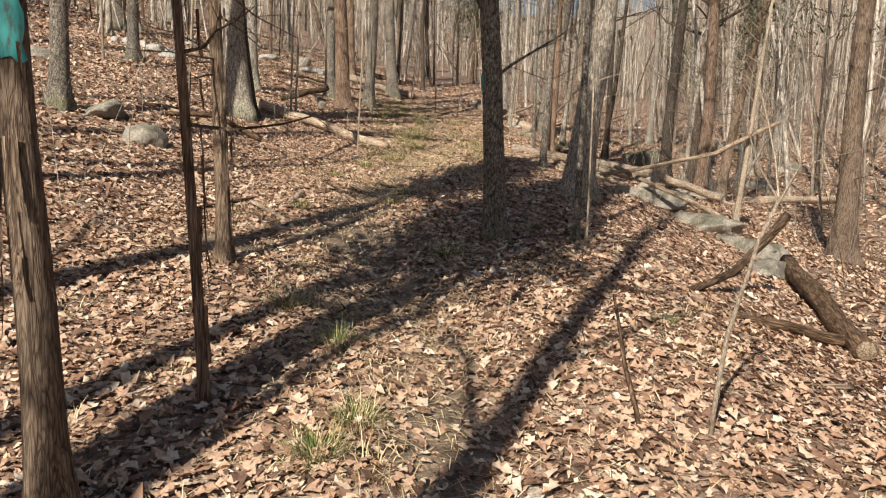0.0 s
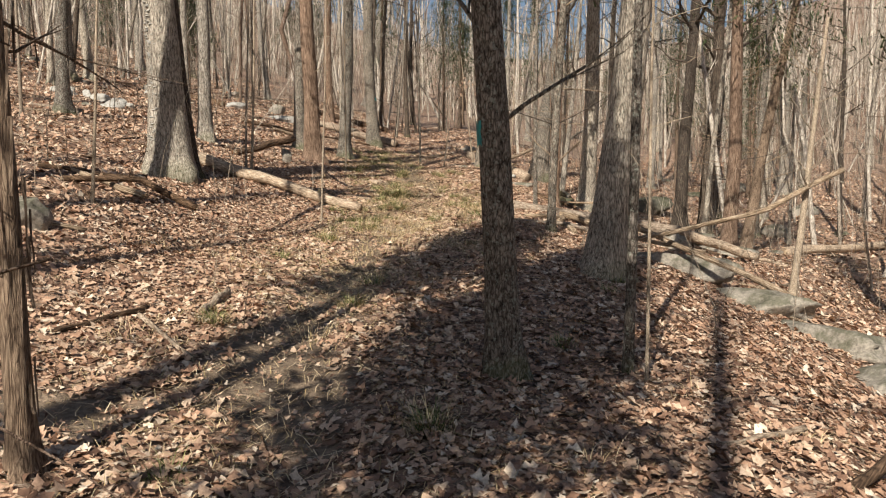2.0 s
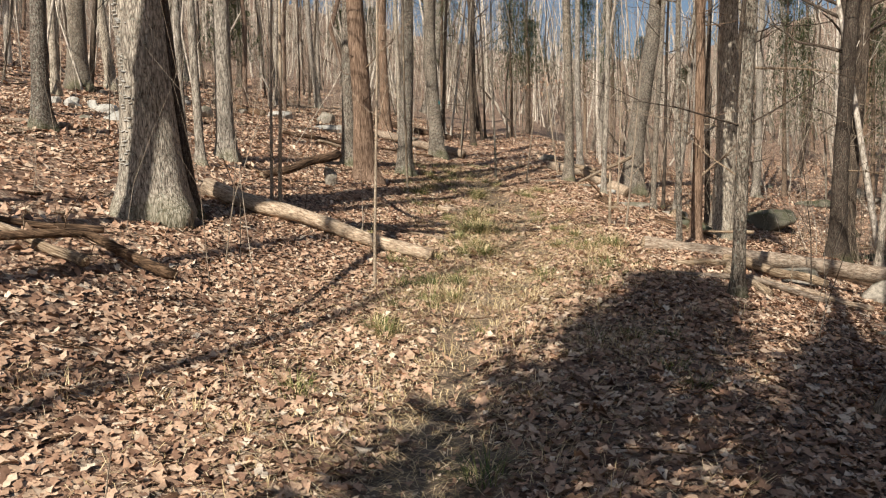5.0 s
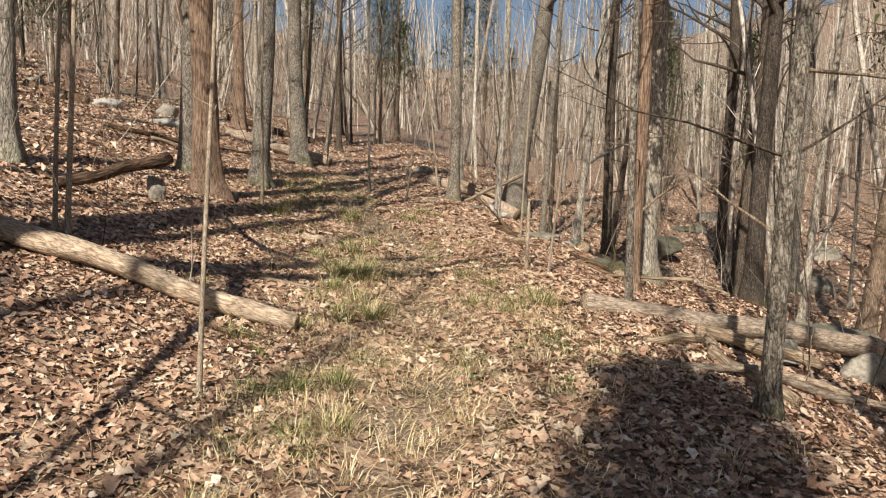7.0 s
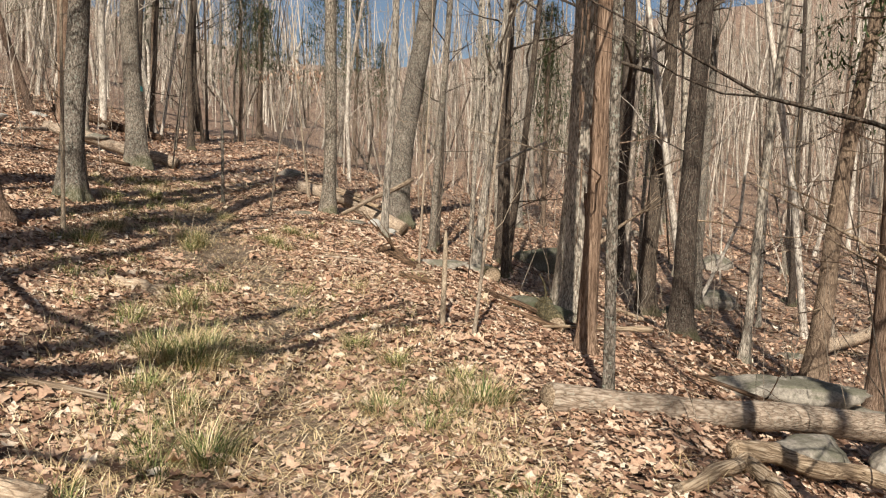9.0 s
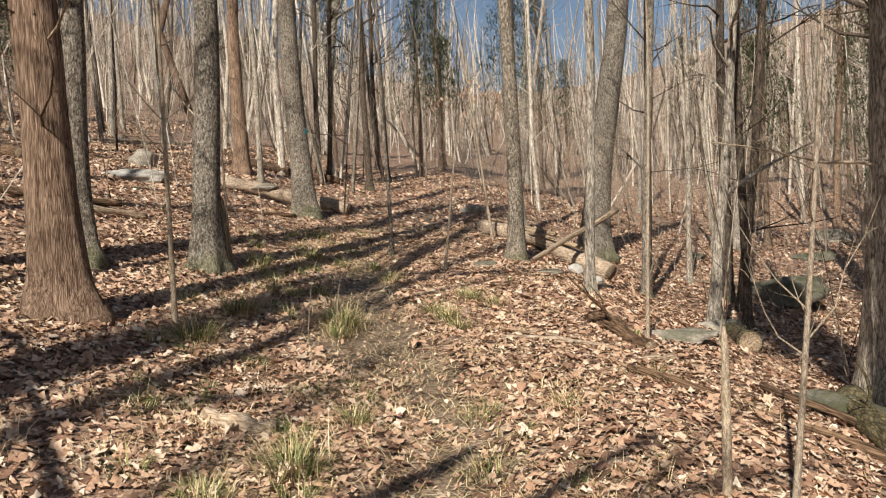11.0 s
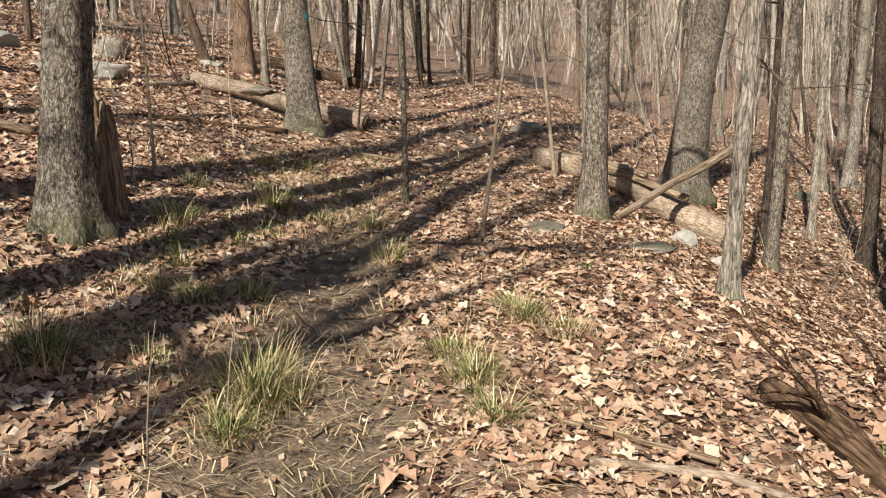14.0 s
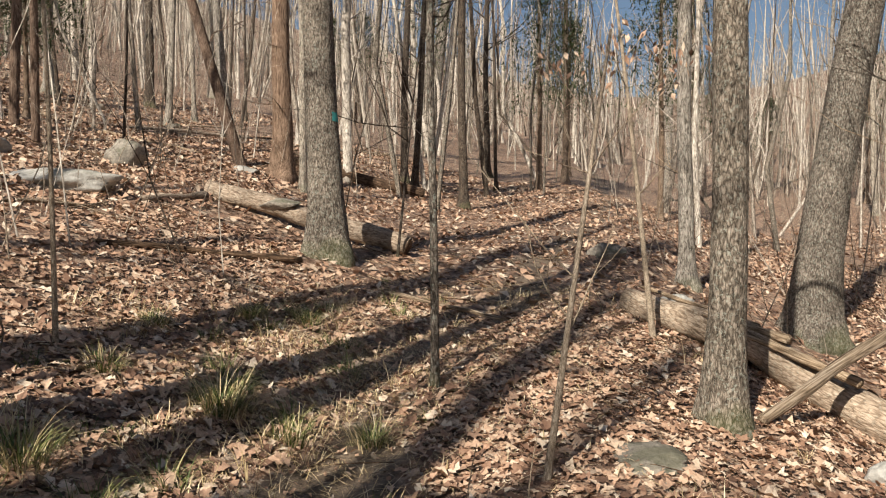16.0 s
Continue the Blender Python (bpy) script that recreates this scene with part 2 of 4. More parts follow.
def ground(x, y):
    near = np.exp(-((x + 1) / 14.0) ** 2)
    bumps = 0.035 * np.sin(1.7 * x + 0.6 * np.sin(0.9 * y)) * np.sin(1.3 * y + 0.8 * np.sin(1.1 * x))
    bumps += (1 - near) * 0.5 * np.sin(0.21 * x + 1.0) * np.sin(0.17 * y)
    dip = 0.05 * np.exp(-((x - trail_x(y)) / 0.35) ** 2)
    gully = 0.42 / (1 + np.exp(np.clip((2.3 - x) * 2.6, -50, 50))) * np.exp(-((y - 30) / 5.0) ** 2)
    hollow = 0.27 / (1 + np.exp(np.clip((x + 1.7) * 2.2, -50, 50))) / (1 + np.exp(np.clip((y - 15) * 0.55, -50, 50)))
    dent = 0.03 + 0.07 * np.exp(-((x + 1.2) / 2.2) ** 2) * np.exp(-((y - 15.5) / 4.5) ** 2)
    return section(x) + rise(y) + bumps - dip - hollow - gully - dent


def mesh_of(name, verts, faces, mat, smooth=True):
    me = bpy.data.meshes.new(name)
    me.from_pydata(verts if isinstance(verts, list) else verts.tolist(), [], faces if isinstance(faces, list) else faces.tolist())
    me.materials.append(mat)
    if smooth:
        me.polygons.foreach_set("use_smooth", [True] * len(me.polygons))
    return me


def part(name, me, parent, label=""):
    ob = new(name, me)
    ob.parent = parent
    return tagged(ob, label)


def steps(spans):
    out = [spans[0][0]]
    for a, b, d in spans:
        k = max(1, round((b - a) / d))
        out += [a + (b - a) * (i + 1) / k for i in range(k)]
    return np.array(out)


_gx = steps(((-400, -120, 20), (-120, -40, 5), (-40, -12, 1.2), (-12, -5, 0.4), (-5, 5, 0.2), (5, 12, 0.4), (12, 40, 1.2), (40, 120, 5), (120, 400, 20)))
_gy = steps(((-400, -100, 25), (-100, -20, 5), (-20, 0, 1.0), (0, 34, 0.2), (34, 60, 0.6), (60, 140, 4), (140, 400, 20)))
_X, _Y = np.meshgrid(_gx, _gy)
_fine = np.exp(-((_X / 9) ** 4)) * np.exp(-(((_Y - 18) / 24) ** 4))
_rough = 0.012 * (np.sin(9.1 * _X + 3 * np.sin(4.3 * _Y)) * np.sin(8.3 * _Y + 2 * np.sin(5.1 * _X)) + np.sin(21 * _X + 2.5 * np.sin(17 * _Y)) * np.sin(19 * _Y))
_Z = ground(_X, _Y) + _fine * _rough
_w, _hh = len(_gx), len(_gy)
_idx = np.arange(_w * _hh).reshape(_hh, _w)
_quads = np.stack((_idx[:-1, :-1], _idx[:-1, 1:], _idx[1:, 1:], _idx[1:, :-1]), -1).reshape(-1, 4)
_me = mesh_of("ground", np.stack((_X, _Y, _Z), -1).reshape(-1, 3), _quads, LITTER)


def trodden(x, y):
    """How bare the trail is, 0 to 1."""
    w = 0.36 + 0.10 * np.sin(0.9 * y) + 0.08 * np.sin(2.3 * y + 1)
    mid = trail_x(y) + 0.10 * np.sin(1.3 * y) + 0.05 * np.sin(4.1 * y + 2)
    ragged = 0.75 + 0.25 * np.sin(5.3 * y + 4 * x) * np.sin(7.1 * x + 2.0 * y)
    puddled = np.exp(-((x + 0.95) / 0.5) ** 2) * np.exp(-((y - 7.6) / 0.4) ** 2) + np.exp(-((x + 2.0) / 0.5) ** 2) * np.exp(-((y - 6.95) / 0.3) ** 2)
    puddled += 0.8 * np.exp(-((x + 0.78) / 0.26) ** 2) * np.exp(-((y - 23.6) / 2.4) ** 4)
    return np.clip(np.exp(-((x - mid) / w) ** 2) * ragged * (0.72 + 0.18 * np.sin(0.55 * y + 2.0)) + puddled, 0, 1)


_att = _me.attributes.new("trodden", "FLOAT", "POINT")
_att.data.foreach_set("value", trodden(_X, _Y).reshape(-1).astype(np.float32))
tagged(new("ground", _me), "leaf-littered woodland ground with a trodden trail", "ground", kind="structure")

# ---- builders ----
UP = Vector((0, 0, 1))


class Shape:
    """Vertices and faces of one part."""

    def __init__(self):
        self.v, self.f = [], []

    def tube(self, pts, radii, n, wobble=None, cap=True):
        """A round tube along pts; wobble(angle, i) swells it."""
        base, k = len(self.v), len(pts)
        for i, p in enumerate(pts):
            d = (pts[min(i + 1, k - 1)] - pts[max(i - 1, 0)]).normalized()
            ref = Vector((1, 0, 0)) if abs(d.x) < 0.8 else Vector((0, 1, 0))
            a = d.cross(ref).normalized()
            b = d.cross(a)
            for j in range(n):
                th = 2 * math.pi * j / n
                r = radii[i] * (wobble(th, i) if wobble else 1.0)
                q = p + (a * math.cos(th) + b * math.sin(th)) * r
                self.v.append(q[:])
        for i in range(k - 1):
            for j in range(n):
                j2 = (j + 1) % n
                self.f.append((base + i * n + j, base + (i + 1) * n + j, base + (i + 1) * n + j2, base + i * n + j2))
        if cap:
            self.f.append(tuple(base + j for j in range(n)))
            self.f.append(tuple(base + (k - 1) * n + j for j in reversed(range(n))))

    def mesh(self, name, mat, smooth=True):
        return mesh_of(name, self.v, self.f, mat, smooth)


def limb(sh, rng, start, way, length, radius, depth, rise=0.25, kinks=0.22):
    """A bare branch that forks."""
    k = 5 if depth > 1 else (4 if depth else 3)
    pts, d, p = [start], way.normalized(), start
    for i in range(k):
        d = (d + Vector((rng.gauss(0, kinks), rng.gauss(0, kinks), rng.gauss(0, kinks * 0.6) + rise * 0.3))).normalized()
        p = p + d * (length / k)
        pts.append(p)
    n = 6 if radius > 0.03 else (4 if radius > 0.012 else 3)
    sh.tube(pts, [radius * (1 - 0.8 * i / k) for i in range(k + 1)], n, cap=False)
    if depth:
        for _ in range(rng.randint(2, 3)):
            i = rng.randint(1, k - 1)
            side = Vector((rng.gauss(0, 1), rng.gauss(0, 1), rng.gauss(0.25, 0.5))).normalized()
            along = (pts[i + 1] - pts[i]).normalized()
            limb(sh, rng, pts[i], along * 0.6 + side * 0.8, length * rng.uniform(0.4, 0.65), radius * (1 - 0.7 * i / k) * 0.6, depth - 1, rise, kinks)


LABELS = {
    "oak": ("tall bare oak with furrowed grey bark", "tree"),
    "pale": ("slender bare tree with pale grey bark", "tree"),
    "dark": ("bare tree with dark brown bark", "tree"),
    "cedar": ("red cedar with brown shaggy bark", "tree"),
    "red": ("red cedar with reddish peeling bark", "tree"),
    "sapling": ("thin bare sapling with tan bark", "sapling"),
}
TRUNK = {}
HEIGHT = {"oak": 15.0, "pale": 14.0, "dark": 13.0, "cedar": 9.5, "red": 11.0}


def tree_shapes(kind, r, lean, seed, height=0.0, bend=0.0, crown=True):
    """The trunk and the bare crown of a tree that stands at the origin."""
    rng = random.Random(seed)
    h = height or HEIGHT.get(kind, 2.6 + 70 * r)
    thin = r < 0.05
    trunk = Shape()
    zs = [-0.2, -0.05, 0.0, 0.05, 0.12, 0.22, 0.36] + [0.36 + (h - 0.36) * ((i + 1) / 22) ** 1.25 for i in range(22)]
    a1, a2 = rng.uniform(0, 6.3), rng.uniform(0, 6.3)
    sway = min(0.07, 0.15 * r + 0.015)
    stray = rng.gauss(0, 0.02)
    pts = []
    for z in zs:
        q = max(z, 0.0)
        pts.append(Vector((lean * q + bend * math.sin(0.55 * q) + sway * (math.sin(0.8 * q + a1) - math.sin(a1)) * min(1, q / 2),
                           stray * q + sway * (math.sin(0.65 * q + a2) - math.sin(a2)) * min(1, q / 2), z)))
    flare = 0.72 if not thin else 0.3
    radii = [r * (1 + flare * math.exp(-max(z, -0.02) / (1.5 * r + 0.06))) * (1 - 0.62 * max(z, 0) / h) for z in zs]
    n = 22 if r > 0.1 else (14 if r > 0.04 else 8)
    lobes, ph = rng.choice((3, 4, 5)), rng.uniform(0, 6.3)
    shag = 0.05 if kind in ("cedar", "red") else 0.028

    def wobble(th, i):
        z = max(zs[i], 0)
        root = 0.20 * math.exp(-z / 0.28) * math.sin(lobes * th + ph)
        return 1 + root + shag * math.sin(7 * th + 2 * math.sin(3 * z + ph)) + rng.uniform(-shag, shag)
    trunk.tube(pts, radii, n, None if thin else wobble)
    crown_shape = Shape()
    if crown:
        def on(z):
            i = max(k for k in range(len(zs) - 1) if zs[k] <= z)
            t = (z - zs[i]) / (zs[i + 1] - zs[i])
            return pts[i].lerp(pts[i + 1], t), radii[i] * (1 - t) + radii[i + 1] * t
        if kind in ("cedar", "red"):
            spots = [rng.uniform(1.3, h * 0.97) for _ in range(26)]
        elif kind == "sapling":
            spots = [rng.uniform(h * 0.3, h * 0.95) for _ in range(7)]
        else:
            spots = [h * 0.36 + h * 0.6 * (i + rng.random()) / 11 for i in range(11)]
        for z in spots:
            p, rr = on(z)
            th = rng.uniform(0, 6.3)
            out = Vector((math.cos(th), math.sin(th), rng.uniform(-0.15, 0.3) if kind in ("cedar", "red") else rng.uniform(0.2, 0.9)))
            if kind in ("cedar", "red"):
                limb(crown_shape, rng, p, out, rng.uniform(0.5, 1.5), 0.012, 1, 0.0, 0.25)
            elif kind == "sapling":
                limb(crown_shape, rng, p, out, rng.uniform(0.3, 0.9), max(0.003, rr * 0.4), 1, 0.5, 0.2)
            else:
                limb(crown_shape, rng, p, out, rng.uniform(1.5, 3.6) * (0.5 + r * 3), max(0.012, rr * 0.42), 2)
    return trunk, crown_shape, pts, zs, radii


def needles(base, height, low, reach_most, clumps, seed, lean=0.0, wide=1.0):
    """Boughs of many small dark sprays round a trunk."""
    rng = random.Random(seed)
    sh = Shape()
    for _ in range(clumps):
        z = low + (height - low) * rng.random() ** 0.8
        reach = (0.3 + reach_most * (1 - (z - low) / (height - low + 0.4))) * rng.uniform(0.1, 1.0)
        a = rng.uniform(0, 6.3)
        c = Vector((lean * z + reach * math.cos(a), reach * math.sin(a), z - 0.15 * reach))
        for _ in range(7):
            d = Vector((rng.gauss(0, 1), rng.gauss(0, 1), rng.gauss(0.1, 0.6))).normalized() * rng.uniform(0.1, 0.26) * wide
            s = d.cross(UP).normalized() * rng.uniform(0.01, 0.026) * wide
            p = c + Vector((rng.gauss(0, 0.1), rng.gauss(0, 0.1), rng.gauss(0, 0.07)))
            o = len(sh.v)
            sh.v += [(p - s)[:], (p + s)[:], (p + d)[:]]
            sh.f.append((o, o + 1, o + 2))
    part("needles", sh.mesh("needles", NEEDLE, False), base, "dark green needle sprays")["kind"] = "stuff"


def tree(x, y, r, lean, kind, seed, label="", height=0.0, bend=0.0, z=None, group="", shade=0):
    base = tagged(new("sapling" if kind == "sapling" else ("cedar_tree" if kind in ("cedar", "red") else "tree")), label or LABELS[kind][0], LABELS[kind][1], group or "trees of the wood")
    base.matrix_world = pose(x, y, float(ground(x, y)) if z is None else z)
    trunk, crown, *TRUNK[base.name] = tree_shapes(kind, r, lean, seed, height, bend)
    part("trunk", trunk.mesh("trunk", BARK[kind]), base)
    part("crown", crown.mesh("crown", BARK[kind]), base, "bare branches and twigs")
    if kind in ("cedar", "red") and "among bare" not in label:
        h = height or HEIGHT[kind]
        needles(base, h, h * 0.4, (0.35 + 6 * min(r, 0.14)) * (1.35 if shade else 1), shade or (420 if r > 0.04 else 160), seed + 7, lean, 1.7 if shade else 1.0)
    return base


def strips(base, kind, r, lean, seed, count, top=3.2):
    """Loose strips of peeling bark on a cedar's trunk."""
    rng = random.Random(seed)
    sh = Shape()
    for _ in range(count):
        z0, th, ln = rng.uniform(0.1, top), rng.uniform(0, 6.3), rng.uniform(0.12, 0.4)
        w, k = rng.uniform(0.006, 0.014), 4
        o = len(sh.v)
        for i in range(k + 1):
            t = i / k
            z = z0 + ln * t
            rr = r * (1 - 0.05 * z) * 1.08 + 0.02 * (1 - t) ** 3 * rng.uniform(0.3, 1.3)
            for s in (-1, 1):
                a = th + s * w / r * (0.5 + 0.5 * t)
                sh.v.append((lean * z + rr * math.cos(a), rr * math.sin(a), z))
        for i in range(k):
            sh.f.append((o + 2 * i, o + 2 * i + 1, o + 2 * i + 3, o + 2 * i + 2))
    part("peeling_bark", sh.mesh("peeling_bark", BARK[kind]), base, "loose peeling strips of bark")["kind"] = "stuff"


def blaze(base, z0, z1, angle, half, seed=1):
    """A patch of paint that lies on the trunk, uneven at its edges."""
    pts, zs, radii = TRUNK[base.name]
    rng = random.Random(seed)
    sh, rows_n, cols = Shape(), 9, 9
    for i in range(rows_n + 1):
        z = z0 + (z1 - z0) * i / rows_n
        k = max(q for q in range(len(zs) - 1) if zs[q] <= z)
        t = (z - zs[k]) / (zs[k + 1] - zs[k])
        c, rr = pts[k].lerp(pts[k + 1], t), (radii[k] * (1 - t) + radii[k + 1] * t) * 1.075 + 0.002
        for j in range(cols + 1):
            a = radians(angle) + radians(half) * (2 * j / cols - 1) * (1 + (rng.uniform(-0.15, 0.15) if j in (0, cols) else 0))
            sh.v.append((c.x + rr * math.cos(a), c.y + rr * math.sin(a), z + (rng.uniform(-0.012, 0.012) if i in (0, rows_n) else 0)))
    for i in range(rows_n):
        for j in range(cols):
            o = i * (cols + 1) + j
            sh.f.append((o, o + 1, o + cols + 2, o + cols + 1))
    part("trail_blaze", sh.mesh("trail_blaze", TEAL), base, "worn teal paint blaze")


def fallen(name, pts, r0, r1, mat, label, category="log", seed=0, sides=14, stubs=0, hollow=False, group=""):
    """A fallen stem that lies along pts (x, y and height above the ground)."""
    rng = random.Random(seed)
    path = []
    raw = [Vector((x, y, float(ground(x, y)) + z)) for x, y, z in pts]
    base = tagged(new(name), label, category, group)
    turn = (raw[-1] - raw[0]).to_track_quat("Z", "Y").to_matrix().to_4x4()
    base.matrix_world = Matrix.Translation(raw[0]) @ turn
    into = base.matrix_world.inverted()
    raw, up = [into @ p for p in raw], into.to_3x3() @ UP
    fine = 16 if len(raw) == 2 else 6
    for a, b in zip(raw, raw[1:]):
        path += [a.lerp(b, i / fine) for i in range(fine)]
    path.append(raw[-1])
    amp = 0.25 * min(r0, 0.06)
    ph = rng.uniform(0, 6)
    path = [p + Vector((amp * math.sin(0.9 * i + ph), amp * math.cos(0.7 * i + ph), 0)) for i, p in enumerate(path)]
    k = len(path) - 1
    radii = [(r0 + (r1 - r0) * i / k) * rng.uniform(0.94, 1.06) for i in range(k + 1)]
    body = Shape()
    body.tube(path, radii, sides, (lambda th, i: 1 + 0.07 * math.sin(3 * th + 0.5 * i) + rng.uniform(-0.05, 0.05)) if sides > 6 else None)
    part("stem", body.mesh("stem", BARK[mat]), base)
    if sides > 8:
        for tip, inner, rr in ((path[-1], path[-2], radii[-1]), (path[0], path[1], radii[0])):
            d = (tip - inner).normalized()
            ring = Shape()
            ring.tube([tip + d * 0.002, tip + d * 0.012], [rr * 0.9, rr * 0.84], 14)
            part("broken_end", ring.mesh("broken_end", BARK["rot" if hollow else "snag"]), base, "hollow dark end" if hollow else "pale broken end")
    for _ in range(stubs):
        i = rng.randint(2, k - 2)
        sh = Shape()
        limb(sh, rng, path[i], up * rng.uniform(0.4, 1.2) + Vector((rng.gauss(0, 0.6), rng.gauss(0, 0.6), rng.gauss(0, 0.6))), rng.uniform(0.25, 0.8), r0 * 0.25, 1, 0.1)
        part("branch_stub", sh.mesh("branch_stub", BARK[mat]), base)
    return base


def rock(x, y, sx, sy, sz, yaw, mat, label, seed, sink=0.35, z=None, name="rock"):
    """A weathered boulder: a rounded block, cut by a few flat breaks and roughened."""
    rng = random.Random(seed)
    bm = bmesh.new()
    bmesh.ops.create_icosphere(bm, subdivisions=4, radius=1.0)
    cuts = [(Vector((rng.gauss(0, 1), rng.gauss(0, 1), rng.gauss(0.2, 0.8))).normalized(), rng.uniform(0.5, 0.85)) for _ in range(9)]
    off = Vector((rng.uniform(0, 50), rng.uniform(0, 50), rng.uniform(0, 50)))
    for v in bm.verts:
        p = v.co.copy()
        for nrm, d in cuts:
            over = p.dot(nrm) - d
            if over > 0:
                p -= nrm * over * 0.92
        p *= 1 + 0.14 * noise.noise(p * 2.2 + off) + 0.08 * noise.noise(p * 6 + off) + 0.04 * noise.noise(p * 14 + off)
        v.co = Vector((p.x * sx, p.y * sy, p.z * sz))
    me = bpy.data.meshes.new(name)
    bm.to_mesh(me)
    bm.free()
    me.materials.append(mat)
    me.polygons.foreach_set("use_smooth", [True] * len(me.polygons))
    ob = tagged(new(name, me), label, "rock")
    ob.matrix_world = pose(x, y, (float(ground(x, y)) if z is None else z) + sz * (1 - 2 * sink), 0, 0, yaw)
    return ob


# ---- trees along the trail ----
marked = tree(-1.34, 2.58, 0.066, -0.045, "cedar", 11, "slim red cedar with shaggy bark and a teal blaze", shade=1200)
strips(marked, "cedar", 0.07, -0.066, 3, 60)
blaze(marked, 1.62, 2.05, -80, 62)
_c = tree(-1.14, 3.63, 0.029, -0.046, "red", 12, "thin red cedar stem with reddish shaggy bark", 5.2)
strips(_c, "red", 0.026, -0.017, 4, 16, 2.0)
_c = tree(-1.80, 6.28, 0.058, -0.018, "cedar", 13, "dark slim cedar beside a puddled trail", 8.2, shade=650)
strips(_c, "cedar", 0.062, 0.008, 5, 30)
marked = tree(0.47, 7.90, 0.105, -0.050, "oak", 14, "grey oak trunk with a teal paint blaze", 0, -0.03)
blaze(marked, 1.47, 1.61, 190, 30, 2)
tree(1.80, 11.35, 0.185, 0.091, "pale", 15, "leaning grey tree with flared roots")
tree(1.29, 8.01, 0.036, 0.016, "oak", 16, "", 8.0)
tree(1.38, 7.87, 0.013, 0.006, "sapling", 17)
elder = tree(-4.16, 15.24, 0.27, -0.035, "pale", 18, "large old tree with pale furrowed bark")
tree(-3.87, 15.51, 0.085, -0.116, "dark", 19, "dark stem leaning against a large old tree", 0, 0.0)
tree(-4.97, 19.87, 0.140, -0.035, "pale", 20)
_c = tree(-2.95, 21.50, 0.178, -0.022, "red", 21, "straight red cedar with peeling reddish bark", 14.0)
strips(_c, "red", 0.16, -0.02, 6, 70)
tree(-1.70, 14.45, 0.016, 0.011, "sapling", 22, "thin pale upright sapling beside a log", 4.6)
tree(-2.55, 24.24, 0.150, 0.020, "oak", 23, "oak with mossy flared roots beside a snag")
tree(-3.58, 23.40, 0.145, -0.023, "oak", 24)
marked = tree(-2.32, 30.81, 0.200, -0.031, "oak", 25, "stout oak standing in front of a cut log")
blaze(marked, 1.56, 1.66, -25, 14, 3)
tree(-5.35, 19.05, 0.052, -0.036, "pale", 26)
tree(-4.89, 18.51, 0.065, -0.045, "pale", 27)
tree(1.24, 26.80, 0.113, -0.002, "oak", 28, "grey oak with lichen and mossy roots")
tree(3.75, 32.90, 0.29, 0.124, "oak", 29, "thick leaning oak above a split log")
tree(1.33, 18.73, 0.017, 0.054, "sapling", 30, "crooked thin sapling on the trail edge", 2.4, 0.12)
tree(3.50, 21.60, 0.185, 0.019, "pale", 31, "tall pale-barked tree on the slope edge")
_c = tree(2.35, 18.80, 0.077, 0.016, "red", 32, "weathered cedar trunk with a broken branch", shade=1300)
strips(_c, "red", 0.08, -0.023, 7, 40)
tree(1.78, 17.30, 0.040, -0.007, "oak", 33, "", 8.0)
tree(6.30, 23.50, 0.165, 0.05, "dark", 34, "tall dark trunk leaning on the slope")
tree(6.50, 22.20, 0.065, 0.089, "pale", 35)
tree(7.40, 21.90, 0.135, 0.194, "cedar", 36, "leaning cedar on the falling slope")
tree(1.67, 14.47, 0.058, 0.032, "oak", 38, "slim grey tree with lichen beside fallen branches")
tree(-2.75, 26.21, 0.017, -0.030, "sapling", 39)
tree(-2.23, 21.92, 0.024, -0.002, "sapling", 40)
tree(-0.57, 26.95, 0.029, -0.012, "oak", 41, "thin grey upright young tree", 6.5)
tree(0.14, 25.63, 0.019, 0.126, "sapling", 42, "leaning tan sapling with a snapped top", 2.15)
tree(1.09, 28.74, 0.027, -0.120, "sapling", 43, "", 3.4)
tree(2.13, 32.83, 0.104, -0.009, "pale", 44)
tree(-4.63, 36.20, 0.185, 0.007, "red", 45, "broad cedar with reddish bark on the hillside")
tree(-4.03, 35.57, 0.070, -0.015, "pale", 46)
tree(-9.00, 44.52, 0.15, -0.070, "pale", 47)
tree(-16.87, 47.93, 0.21, -0.036, "pale", 48)
tree(-15.08, 51.60, 0.17, -0.009, "dark", 49)
tree(-3.34, 42.38, 0.10, 0.013, "dark", 50)
tree(-1.69, 51.38, 0.12, -0.009, "dark", 51)
tree(-4.87, 56.91, 0.32, 0.153, "pale", 52)
tree(3.60, 28.50, 0.072, 0.037, "oak", 53)
tree(3.45, 25.15, 0.075, 0.081, "pale", 54, "slim tan tree with one long side limb", 7.0)
tree(6.00, 31.00, 0.11, 0.021, "dark", 55)
tree(1.77, 24.50, 0.056, 0.022, "pale", 56)
tree(6.10, 19.40, 0.15, 0.031, "red", 57, "reddish cedar on the falling slope")
tree(8.60, 28.50, 0.19, 0.034, "dark", 58)
tree(7.00, 14.00, 0.19, 0.031, "cedar", 59, "brown shaggy cedar down the slope")
tree(5.11, 14.13, 0.055, 0.102, "sapling", 60, "", 4.0)
tree(-11.30, 26.98, 0.235, -0.019, "oak", 62)
tree(-11.42, 29.04, 0.14, -0.090, "pale", 63)
tree(-7.58, 17.37, 0.035, 0.016, "sapling", 64)
tree(-4.03, 12.12, 0.024, 0.062, "sapling", 65, "", 3.6)
tree(-3.41, 17.37, 0.028, 0.030, "sapling", 66, "", 4.5)
tree(-3.51, 17.35, 0.024, 0.014, "sapling", 68, "", 4.0)
